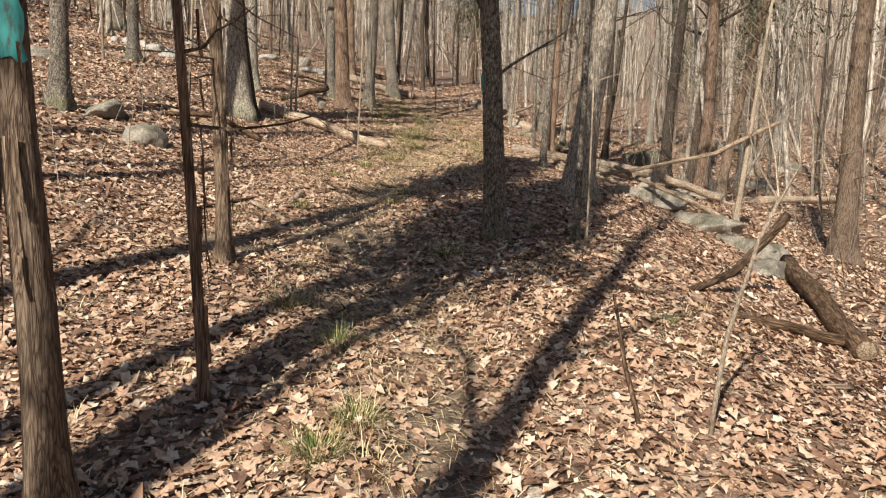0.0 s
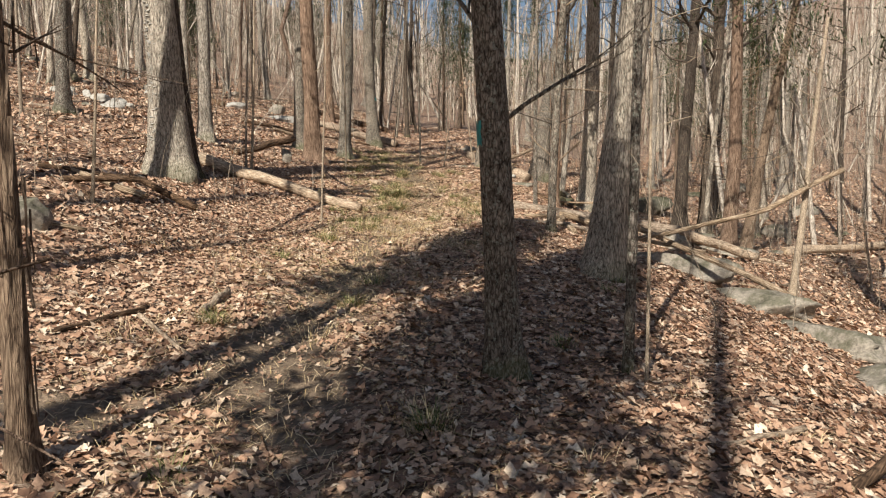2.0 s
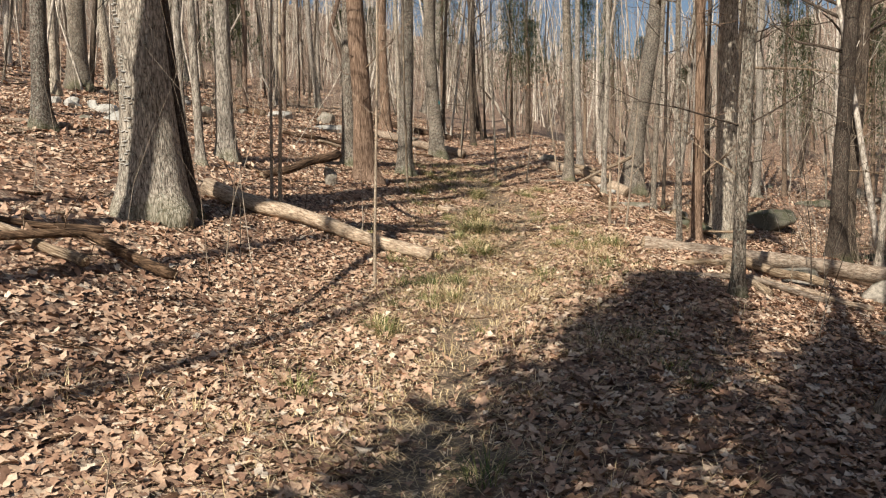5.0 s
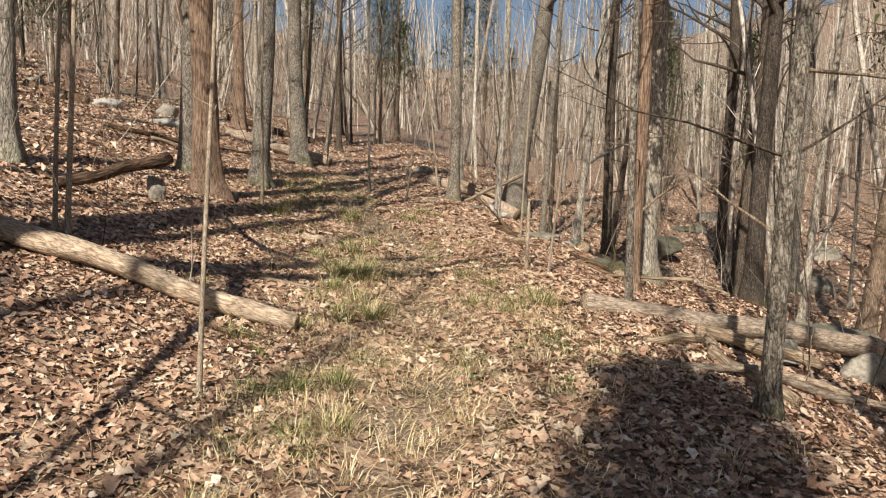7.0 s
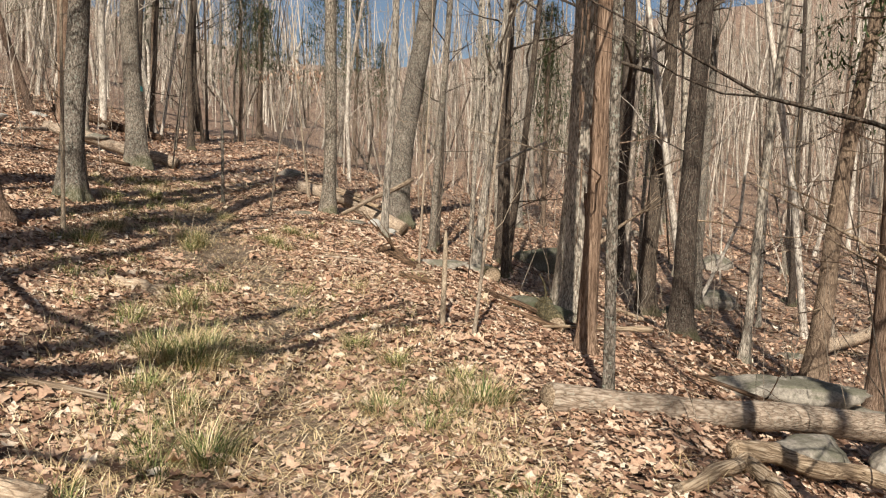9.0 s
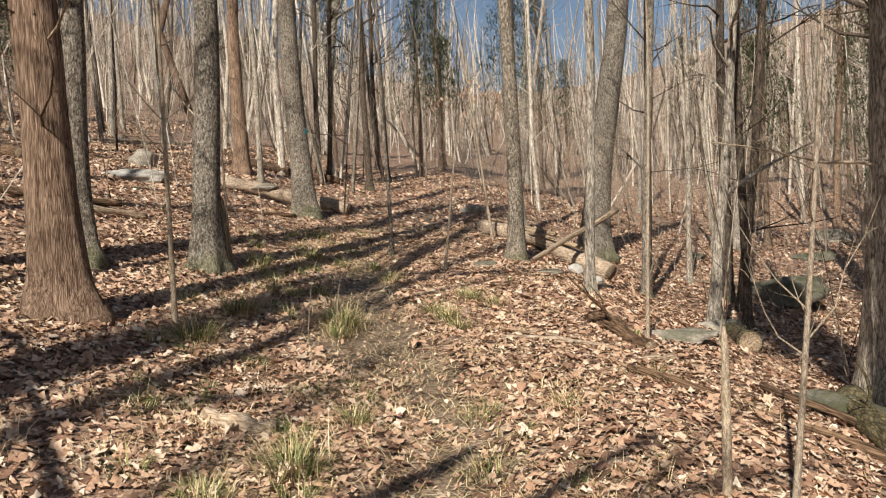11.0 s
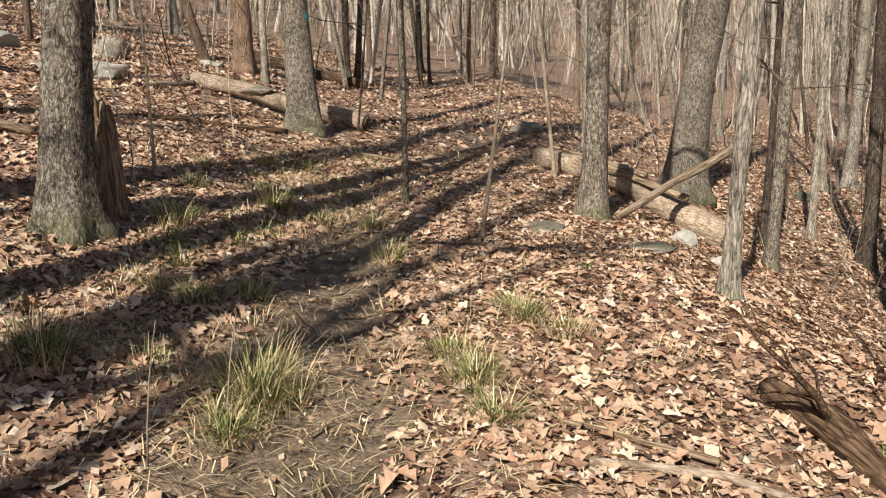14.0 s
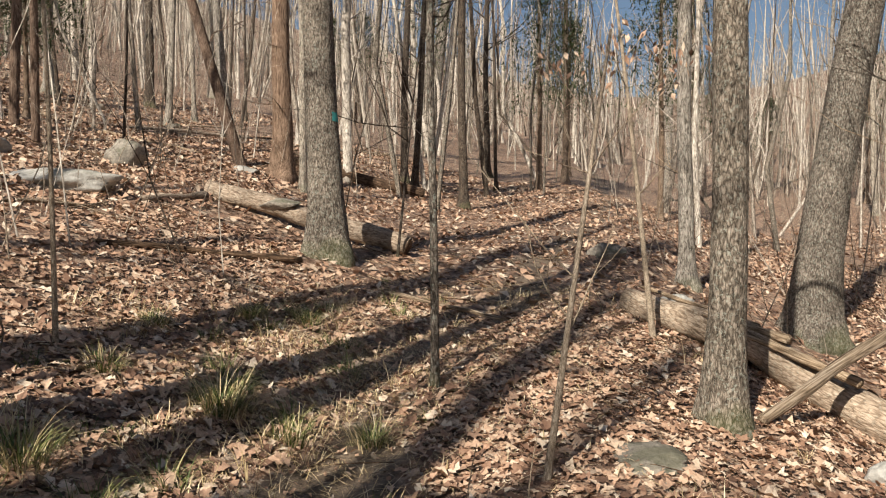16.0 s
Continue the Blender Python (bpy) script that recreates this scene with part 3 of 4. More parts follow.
tree(5.60, 29.45, 0.085, 0.099, "dark", 70)
tree(4.55, 26.70, 0.065, 0.030, "dark", 71)
tree(17.6, 43.4, 0.26, 0.016, "pale", 72)
tree(16.7, 33.8, 0.13, 0.03, "pale", 73)
tree(12.6, 33.5, 0.12, 0.0, "pale", 74)
tree(10.3, 32.8, 0.25, 0.02, "dark", 75)
tree(-5.56, 11.28, 0.125, 0.03, "oak", 76, "straight dark oak on the hillside", 18.0)
tree(1.72, 22.11, 0.016, -0.005, "sapling", 77, "crooked pale sapling beside a sunken rock", 4.0, 0.07)
tree(5.55, 31.9, 0.06, 0.02, "pale", 78)
tree(4.3, 30.6, 0.055, 0.03, "dark", 79, "", 9.0)

# ---- unseen trees beside and behind the start of the walk, added mostly for their shadows ----
tree(-4.30, 1.00, 0.11, 0.02, "oak", 81)
tree(-5.60, 3.20, 0.09, -0.02, "pale", 82)
tree(-3.40, -0.60, 0.10, 0.03, "pale", 83)
tree(-6.90, 4.60, 0.12, 0.0, "oak", 84)
tree(-2.10, -3.10, 0.13, 0.0, "oak", 85)
tree(-3.70, -3.60, 0.08, 0.02, "oak", 86)
tree(3.60, -6.00, 0.12, 0.02, "oak", 87)
tree(-8.20, 6.80, 0.10, 0.03, "pale", 88)
tree(-5.10, -1.60, 0.14, 0.0, "oak", 89)
tree(-2.45, 0.35, 0.10, 0.0, "oak", 90)
tree(-3.05, -1.40, 0.13, 0.01, "oak", 91)
tree(-3.95, -2.20, 0.14, 0.0, "oak", 92)

# ---- dry stalks standing in the grass ----
for _x, _y, _h in ((-1.15, 21.9, 0.55), (-0.95, 22.2, 0.5), (-0.35, 24.6, 0.4), (-0.2, 24.9, 0.45), (0.05, 25.3, 0.4), (-1.9, 9.6, 0.5), (0.35, 4.6, 0.5), (-1.35, 8.4, 0.5)):
    _s = tagged(new("dry_stalk"), "thin dry stalk standing in the grass", "stalk", "dry stalks")
    _s.matrix_world = pose(_x, _y, float(ground(_x, _y)))
    _sh = Shape()
    _sh.tube([Vector((0.05 * t * t, 0.02 * t, _h * t - 0.03)) for t in (0, 0.3, 0.6, 0.85, 1)], [0.004, 0.0035, 0.003, 0.0025, 0.0015], 6)
    part("stem", _sh.mesh("stem", BARK["sapling"]), _s)

# ---- the wood around: trees of a few growths, each one standing by itself ----
def grown(kind, r, lean, seed, height=0.0):
    base = tree(0, 0, r, lean, kind, seed, "", height, z=0.0, group="trees of the wood")
    return base


PROTO = [grown("pale", 0.12, 0.02, 201), grown("pale", 0.08, -0.03, 202, 11), grown("oak", 0.16, 0.0, 203), grown("oak", 0.12, 0.03, 204),
         grown("dark", 0.10, -0.02, 205), grown("dark", 0.06, 0.03, 206, 9), grown("red", 0.12, 0.01, 207), grown("pale", 0.05, 0.04, 208, 8),
         grown("sapling", 0.025, 0.05, 209, 5.0), grown("sapling", 0.018, -0.06, 210, 3.8), grown("pale", 0.17, -0.01, 211, 17)]


def clear(x, y):
    """True where the trees already stand one by one, or the trail runs."""
    return -7.0 < x < 9.0 and 0.5 < y < 36 or (abs(x - float(trail_x(y))) < 1.5 and y > -6)


_rng = random.Random(77)
_spots, _tries = [], 0
while len(_spots) < 140 and _tries < 20000:
    _tries += 1
    _x, _y = _rng.uniform(-26, 30), _rng.uniform(-24, 66)
    if clear(_x, _y) or any((_x - a) ** 2 + (_y - b) ** 2 < 1.7 ** 2 for a, b in _spots):
        continue
    if math.hypot(_x, _y) < 1.8:
        continue
    _spots.append((_x, _y))
for _i, (_x, _y) in enumerate(_spots):
    _p = PROTO[_rng.choice((0, 1, 1, 2, 3, 4, 5, 5, 6, 7, 7, 7, 8, 8, 9, 10))]
    _s = _rng.uniform(0.8, 1.2)
    _m = pose(_x, _y, float(ground(_x, _y)), _rng.gauss(0, 1.5), _rng.gauss(0, 1.5), _rng.uniform(0, 360)) @ Matrix.Scale(_s, 4)
    if _i < len(PROTO):
        PROTO[_i].matrix_basis = _m
    else:
        copy_thing(_p, _m)


# Far barks are lightened: the sunlight on distant stems is put into their colour.
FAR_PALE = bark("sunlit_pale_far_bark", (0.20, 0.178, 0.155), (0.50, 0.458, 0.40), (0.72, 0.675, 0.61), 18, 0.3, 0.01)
FAR_TAN = bark("sunlit_tan_far_bark", (0.10, 0.085, 0.07), (0.31, 0.27, 0.225), (0.52, 0.465, 0.40), 18, 0.3, 0.01)


def far_woods(name, mat, label, seed, count, thick, twigs):
    """Stems and branches beyond those that can be told apart."""
    rng = random.Random(seed)
    sh, made = Shape(), 0
    while made < count:
        if rng.random() < 0.12:
            x, y = rng.uniform(-70, 70), rng.uniform(-45, 10)
        else:
            y = 18 + 105 * rng.random() ** 0.85
            x = rng.uniform(-1, 1) * (9 + 0.82 * y)
        if (-26 < x < 30 and -24 < y < 66) and not (rng.random() < 0.33 and not clear(x, y)):
            continue
        made += 1
        z0 = float(ground(x, y))
        r = rng.uniform(*thick)
        r = thick[0] + (r - thick[0]) * rng.uniform(0.4, 1.0)
        h = min(18.0, 6 + 85 * r) * rng.uniform(0.8, 1.15)
        lx, ly, curve = rng.gauss(0, 0.085), rng.gauss(0, 0.05), rng.gauss(0, 0.42)
        pts = [Vector((x + lx * h * t + curve * math.sin(4 * t + x) + 0.5 * curve * math.sin(11 * t + y), y + ly * h * t, z0 - 0.2 + h * t)) for t in (0, 0.03, 0.25, 0.5, 0.75, 1.0)]
        sh.tube(pts, [r * 1.35, r, r * 0.88, r * 0.7, r * 0.45, r * 0.12], 6 if r > 0.06 else 4, cap=False)
        for _ in range(twigs):
            t = rng.uniform(0.1, 0.95)
            i = min(int(t * 4) + 1, 4)
            p = pts[i].lerp(pts[i + 1], t * 4 - int(t * 4) if t < 1 else 1.0)
            a = rng.uniform(0, 6.3)
            q = p + Vector((math.cos(a), math.sin(a), rng.uniform(0.2, 1.2))) * rng.uniform(0.7, 2.4) * (1.1 - 0.6 * t)
            mid = p.lerp(q, 0.5) + Vector((rng.gauss(0, 0.12), rng.gauss(0, 0.12), rng.gauss(0.1, 0.1)))
            rr = max(0.008, r * 0.22 * (1 - 0.5 * t))
            sh.tube([p, mid, q], [rr, rr * 0.7, rr * 0.2], 3, cap=False)
            for _ in range(2):
                e = mid.lerp(q, rng.random()) + Vector((rng.gauss(0, 0.35), rng.gauss(0, 0.35), rng.uniform(0.1, 0.8)))
                sh.tube([mid.lerp(q, 0.3), e], [rr * 0.5, rr * 0.15], 3, cap=False)
    tagged(new(name, sh.mesh(name, mat)), label, "far trees", kind="stuff")


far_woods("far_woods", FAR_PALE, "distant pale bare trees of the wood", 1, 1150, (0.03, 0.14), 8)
far_woods("far_woods", FAR_TAN, "distant grey-brown bare trees of the wood", 2, 850, (0.03, 0.14), 8)
far_woods("far_woods", BARK["dark"], "distant dark bare trees of the wood", 3, 420, (0.025, 0.10), 7)
far_woods("far_woods", BARK["red"], "distant reddish cedars of the wood", 4, 110, (0.06, 0.13), 6)
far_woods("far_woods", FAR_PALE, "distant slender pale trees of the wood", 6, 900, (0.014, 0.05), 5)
far_woods("far_woods", BARK["oak"], "distant slender grey trees of the wood", 7, 420, (0.025, 0.09), 5)
far_woods("undergrowth", FAR_TAN, "thin bare saplings among the trees", 5, 800, (0.01, 0.025), 4)


def brush(name, label, seed, count, box, mat, tall=3.4, forks=1):
    """Thin whips and twigs that stand among the trees."""
    rng = random.Random(seed)
    sh, made = Shape(), 0
    while made < count:
        x, y = rng.uniform(box[0], box[1]), rng.uniform(box[2], box[3])
        if abs(x + 0.3) < 1.9 or (box[0] > -9 and -3.0 < x < 1.9):
            continue
        made += 1
        h, r = rng.uniform(0.5, tall), rng.uniform(0.003, 0.009) * (1 + 0.3 * (forks - 1))
        limb(sh, rng, Vector((x, y, float(ground(x, y)) - 0.03)), Vector((rng.gauss(0, 0.25), rng.gauss(0, 0.25), 1)), h, r, forks, 0.5, 0.14)
    tagged(new(name, sh.mesh(name, mat)), label, "brush", kind="stuff")


brush("brush", "thin bare whips and twigs in the litter", 8, 250, (-8, 9, 3, 42), BARK["sapling"])
brush("brush", "dark bare twigs among the trees", 9, 420, (-30, 34, 4, 70), BARK["dark"])
brush("brush", "pale bare whips among the trees", 10, 420, (-28, 32, 4, 60), FAR_TAN)
brush("thicket", "tangled bare branches among the trees", 11, 420, (-40, 48, 20, 85), FAR_TAN, 8.5, 2)
brush("thicket", "tangled dark branches among the trees", 13, 260, (-36, 44, 14, 70), BARK["dark"], 6.5, 2)
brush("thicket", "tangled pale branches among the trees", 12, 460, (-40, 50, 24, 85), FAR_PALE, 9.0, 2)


def evergreen(x, y, r, height, low, seed):
    """A cedar that has kept its dark needles: boughs with many small sprays."""
    base = tree(x, y, r, 0.0, "cedar", seed, "cedar with dark green needles among bare trees", height)
    needles(base, height, low, 1.5, 700, seed)


evergreen(-3.2, 47.0, 0.10, 9.0, 3.2, 301)
evergreen(1.2, 52.0, 0.12, 10.0, 2.5, 302)
evergreen(3.5, 44.0, 0.08, 8.0, 3.0, 303)
evergreen(-17.0, 44.0, 0.07, 5.0, 1.0, 304)
evergreen(14.5, 40.0, 0.09, 8.0, 2.0, 305)
evergreen(-11.0, 38.0, 0.06, 4.2, 1.6, 306)
evergreen(6.0, 53.0, 0.11, 9.5, 3.0, 307)
evergreen(11.4, 41.0, 0.10, 8.5, 2.6, 308)
evergreen(0.2, 47.0, 0.09, 8.0, 2.6, 309)
_rg = random.Random(41)
for _i in range(9):
    _x, _y = _rg.uniform(-16, 30), _rg.uniform(50, 78)
    evergreen(_x, _y, 0.09, _rg.uniform(6, 10), _rg.uniform(2.0, 3.2), 320 + _i)
tree(-1.66, 31.75, 0.018, 0.10, "dark", 310, "thin dark pole-like sapling leaning over a cut log", 3.6)

# ---- fallen wood ----
fallen("fallen_log", ((-4.15, 16.65, 0.11), (-1.30, 16.05, 0.06)), 0.105, 0.072, "log", "long weathered log lying in the leaves", seed=1, stubs=1)
fallen("fallen_log", ((-4.1, 18.9, 0.04), (-3.15, 20.1, 0.55)), 0.06, 0.075, "rot", "dark rotting log with one end propped up", seed=2)
rock(-3.3, 20.05, 0.13, 0.12, 0.27, 10, STONE, "dark stone under a propped log", 40)
fallen("fallen_log", ((1.3, 17.15, 0.08), (3.0, 17.35, 0.14), (4.5, 17.6, 0.38)), 0.095, 0.11, "log", "stout barkless log across the slope edge", seed=3)
fallen("fallen_log", ((4.55, 17.7, 0.36), (6.2, 18.1, 0.2)), 0.10, 0.08, "log", "broken length of grey log down the slope", seed=31)
fallen("dead_branch", ((1.45, 15.95, 0.04), (2.27, 16.47, 0.09)), 0.035, 0.045, "snag", "pale dead branch by a log", "branch", 4, 9)
fallen("dead_branch", ((2.1, 16.45, 0.10), (3.3, 16.55, 0.14)), 0.06, 0.05, "snag", "pale broken branch on the slope", "branch", 5, 10)
fallen("dead_branch", ((2.15, 16.35, 0.05), (2.0, 15.9, 0.05), (2.1, 14.9, 0.03)), 0.055, 0.045, "snag", "bleached grey piece of driftwood-like timber", "branch", 6, 12)
fallen("dead_branch", ((1.2, 15.3, 0.03), (2.1, 15.45, 0.09), (2.9, 15.5, 0.06)), 0.028, 0.036, "log", "brown fallen branch under a slim tree", "branch", 7, 10, stubs=1)
fallen("dead_branch", ((2.4, 16.0, 0.04), (3.4, 15.6, 0.08)), 0.032, 0.03, "log", "weathered branch on the falling slope", "branch", 8, 10)
fallen("fallen_log", ((-4.4, 32.3, 0.12), (-1.56, 32.0, 0.13)), 0.125, 0.135, "log", "thick brown log with a hollow cut end", seed=9, hollow=True)
fallen("fallen_log", ((1.0, 29.7, 0.12), (1.9, 28.5, 0.2), (2.75, 27.5, 0.15)), 0.13, 0.16, "log", "shattered log with split grey-brown wood", seed=10)
for _i in range(5):
    fallen("wood_splinter", ((1.1 + 0.14 * _i, 29.75 - 0.3 * _i, 0.27 + 0.02 * (_i % 2)), (1.75 + 0.16 * _i, 28.85 - 0.28 * _i, 0.33 + 0.03 * (_i % 3))), 0.012, 0.04, "snag", "long pale splinter of a shattered log", "splinter", 130 + _i, 7, group="splinters of the log")
fallen("fallen_log", ((1.6, 29.1, 0.2), (2.65, 28.2, 0.22)), 0.07, 0.11, "rot", "dark rotten slab beside a shattered log", seed=101)
fallen("dead_branch", ((1.5, 26.95, 0.05), (2.2, 27.45, 0.5), (3.05, 28.05, 1.25)), 0.035, 0.05, "snag", "bare branch propped across a split log", "branch", 11, 10)
fallen("dead_branch", ((-3.9, 28.6, 0.03), (-2.4, 30.0, 0.05)), 0.03, 0.04, "rot", "dark thin pole lying in leaves", "branch", 12, 9)
fallen("dead_branch", ((2.55, 13.5, 0.22), (3.2, 13.6, 0.5), (4.6, 13.9, 1.25), (5.7, 14.0, 2.0)), 0.028, 0.04, "snag", "long bleached branch leaning over rocks", "branch", 13, 9, stubs=2)
fallen("dead_branch", ((2.9, 14.1, 0.4), (3.9, 13.2, 0.35), (4.4, 12.5, 0.25)), 0.03, 0.05, "snag", "grey dead branch on a rock ledge", "branch", 14, 9)
fallen("dead_branch", ((2.7, 13.9, 0.25), (3.7, 13.7, 0.42)), 0.025, 0.03, "snag", "pale dead branch on a rock ledge", "branch", 15, 8)
fallen("dead_branch", ((2.0, 6.5, 0.03), (2.55, 6.95, 0.22), (3.2, 7.5, 0.85)), 0.03, 0.045, "rot", "bent brown branch rising from the litter", "branch", 16, 9, stubs=1)
fallen("fallen_log", ((4.5, 10.4, 0.1), (3.6, 7.4, 0.12), (3.3, 6.1, 0.1)), 0.11, 0.09, "rot", "dark rotten log along the slope", seed=17, stubs=1)
fallen("dead_branch", ((2.2, 6.0, 0.03), (3.5, 6.5, 0.08)), 0.04, 0.055, "rot", "dark rotten branch on the slope", "branch", 18, 9)
fallen("dead_branch", ((1.5, 4.3, 0.02), (2.6, 4.9, 0.04)), 0.014, 0.02, "snag", "thin pale stick in the litter", "stick", 19, 7)
fallen("dead_branch", ((1.05, 4.9, 0.28), (1.0, 4.3, 0.1), (0.95, 3.7, 0.02)), 0.008, 0.016, "rot", "thin curved stick in the litter", "stick", 20, 6)
fallen("dead_branch", ((1.5, 6.85, 0.02), (2.1, 7.2, 0.05)), 0.015, 0.02, "log", "short stick in the litter", "stick", 21, 7)
fallen("dead_branch", ((-1.81, 8.95, 0.03), (-1.8, 9.7, 0.05)), 0.035, 0.03, "log", "short grey branch lying in leaves", "stick", 22, 9)
fallen("dead_branch", ((-2.6, 8.2, 0.02), (-2.25, 9.0, 0.04)), 0.02, 0.025, "rot", "dark thin branch lying in leaves", "stick", 23, 8, stubs=1)
fallen("dead_branch", ((-1.55, 7.9, 0.02), (-2.2, 8.7, 0.06)), 0.014, 0.02, "log", "thin brown branch lying in leaves", "stick", 24, 7)
fallen("dead_branch", ((-5.2, 13.2, 0.05), (-4.0, 13.8, 0.12)), 0.03, 0.03, "rot", "dark branches below an old tree", "branch", 25, 8, stubs=2)
fallen("dead_branch", ((-4.8, 10.4, 0.03), (-3.6, 11.0, 0.04)), 0.018, 0.02, "snag", "pale stick lying in leaves", "stick", 26, 7)
fallen("dead_branch", ((-4.8, 25.8, 0.1), (-3.9, 26.4, 0.05)), 0.035, 0.045, "snag", "pale dead branch on the hillside", "branch", 27, 9, stubs=1)
fallen("dead_branch", ((-5.6, 25.6, 0.1), (-4.3, 26.6, 0.1)), 0.05, 0.05, "rot", "dark dead branch on the hillside", "branch", 28, 9, stubs=1)
fallen("rotten_log", ((1.42, 22.8, 0.03), (1.5, 22.3, 0.05), (1.62, 21.75, 0.02)), 0.085, 0.06, "rot", "flat rotting log sunk in leaves", seed=29, stubs=1)
fallen("dead_branch", ((2.3, 19.6, 0.03), (3.4, 19.5, 0.35)), 0.012, 0.03, "snag", "bleached forked branch on the slope", "branch", 30, 7, stubs=4)
fallen("wood_piece", ((-1.5, 19.95, 0.03), (-1.08, 19.8, 0.04)), 0.05, 0.045, "log", "short brown piece of rotten wood", "log", 32, 10)
fallen("dead_branch", ((-2.3, 17.6, 0.02), (-1.2, 17.3, 0.03)), 0.016, 0.02, "snag", "thin pale stick across the grass", "stick", 33, 7)
fallen("dead_branch", ((-0.2, 29.0, 0.03), (-1.4, 29.5, 0.04)), 0.018, 0.025, "snag", "pale stick lying by the trail", "stick", 34, 7)
fallen("dead_branch", ((0.4, 22.4, 0.02), (0.95, 22.1, 0.03)), 0.012, 0.016, "snag", "thin pale stick in the litter", "stick", 35, 7)
fallen("dead_branch", ((2.2, 21.0, 0.05), (3.0, 20.1, 0.08)), 0.03, 0.03, "rot", "dark branch along the slope edge", "branch", 36, 8)
fallen("dead_branch", ((1.25, 21.0, 0.05), (2.5, 19.6, 0.05)), 0.035, 0.045, "rot", "dark branch along the slope edge", "branch", 37, 9)
fallen("fallen_log", ((9.5, 24.5, 0.1), (14.0, 27.0, 0.1)), 0.13, 0.11, "log", "grey log far down the slope", seed=38, stubs=2)
fallen("fallen_log", ((-7.5, 30.5, 0.1), (-9.5, 32.0, 0.1)), 0.12, 0.1, "rot", "dark log on the hillside", seed=39, stubs=2)
fallen("fallen_log", ((-5.4, 38.6, 0.12), (-2.4, 39.4, 0.1)), 0.15, 0.12, "rot", "dark log across the upper hillside", seed=41)
fallen("fallen_log", ((2.5, 19.75, 0.07), (2.85, 20.9, 0.09), (3.1, 21.4, 0.07)), 0.10, 0.12, "moss", "mossy brown log along the slope edge", seed=42, stubs=2)
fallen("fallen_log", ((3.0, 23.0, 0.08), (3.75, 25.6, 0.1)), 0.12, 0.10, "moss", "mossy brown log on the falling slope", seed=43, stubs=1)
fallen("dead_branch", ((-4.6, 12.6, 0.08), (-3.9, 13.3, 0.2), (-3.2, 13.4, 0.06)), 0.035, 0.05, "rot", "dark arched branch below an old tree", "branch", 44, 9, stubs=3)
fallen("dead_branch", ((-4.9, 13.4, 0.05), (-3.7, 12.9, 0.1)), 0.03, 0.045, "snag", "bleached branch below an old tree", "branch", 45, 9, stubs=2)
fallen("dead_branch", ((0.45, 22.05, 0.02), (0.95, 22.0, 0.03), (1.3, 21.7, 0.02)), 0.018, 0.022, "log", "crooked pale stick lying in leaves", "stick", 46, 8)
fallen("wood_piece", ((1.48, 21.42, 0.02), (1.72, 21.45, 0.03)), 0.035, 0.03, "snag", "pale flat piece of split wood", "log", 47, 9)
_r = random.Random(5)
for _i in range(46):
    _x, _y = _r.uniform(-22, -4.4), _r.uniform(9, 50)
    if _i > 26:
        _x, _y = _r.uniform(4.5, 22), _r.uniform(10, 46)
    _a, _ln = _r.uniform(0, 3.14), _r.uniform(0.7, 2.6)
    fallen("dead_branch", ((_x, _y, 0.04), (_x + _ln * math.cos(_a), _y + _ln * math.sin(_a), 0.06)), _r.uniform(0.015, 0.05), _r.uniform(0.015, 0.06),
           _r.choice(("snag", "log", "rot")), "dead branch lying on the woodland slope", "branch", 400 + _i, 8, stubs=_r.choice((0, 1, 2)), group="branches on the slopes")

# a broken stub of a tree, bleached and split
_s = tagged(new("snag"), "bleached split stump beside a mossy oak", "stump")
_s.matrix_world = pose(-2.5, 24.75, float(ground(-2.5, 24.75)))
_rg = random.Random(9)
for _i in range(9):
    _a = 2 * math.pi * _i / 9
    _sh = Shape()
    _h = _rg.uniform(0.66, 0.9)
    _c = Vector((0.065 * math.cos(_a), 0.065 * math.sin(_a), 0))
    _sh.tube([_c * 1.5 + Vector((0, 0, -0.1)), _c * 1.15 + Vector((0, 0, 0.15)), _c + Vector((-0.02, 0, _h * 0.6)), _c * 0.9 + Vector((-0.04, 0, _h * 0.9)), _c * 0.9 + Vector((-0.05, 0, _h))],
             [0.05, 0.042, 0.038, 0.032, 0.014], 7, lambda th, i: 1 + 0.2 * math.sin(2 * th + i))
    part("splinter", _sh.mesh("splinter", BARK["snag"]), _s)
_s = tagged(new("broken_stick"), "short snapped upright stick on the trail edge", "stick")
_s.matrix_world = pose(1.13, 18.95, float(ground(1.13, 18.95)))
_sh = Shape()
_sh.tube([Vector((0.01 * math.sin(2 * z), 0, z)) for z in (-0.1, 0, 0.25, 0.5, 0.72, 0.8)], [0.027, 0.024, 0.022, 0.021, 0.018, 0.006], 9)
part("stem", _sh.mesh("stem", BARK["sapling"]), _s)
_s = tagged(new("crooked_sapling"), "crooked pale sapling forking over the slope", "sapling")
_s.matrix_world = pose(1.3, 3.72, float(ground(1.3, 3.72)))
_sh = Shape()
_sh.tube([Vector(p) for p in ((0, 0, -0.1), (0.02, 0, 0.2), (0.06, 0.02, 0.5), (0.12, 0.03, 0.72), (0.18, 0.04, 0.95), (0.27, 0.06, 1.15))], [0.014, 0.013, 0.012, 0.011, 0.010, 0.009], 8)
_rg = random.Random(3)
for _w, _ln in ((Vector((-0.5, 0.1, 1)), 0.8), (Vector((0.5, 0.2, 0.6)), 0.8), (Vector((0.2, -0.1, 1)), 0.9)):
    _br = Shape()
    limb(_br, _rg, Vector((0.27, 0.06, 1.14)), _w, _ln, 0.008, 1, 0.2, 0.2)
    part("branch", _br.mesh("branch", BARK["sapling"]), _s)
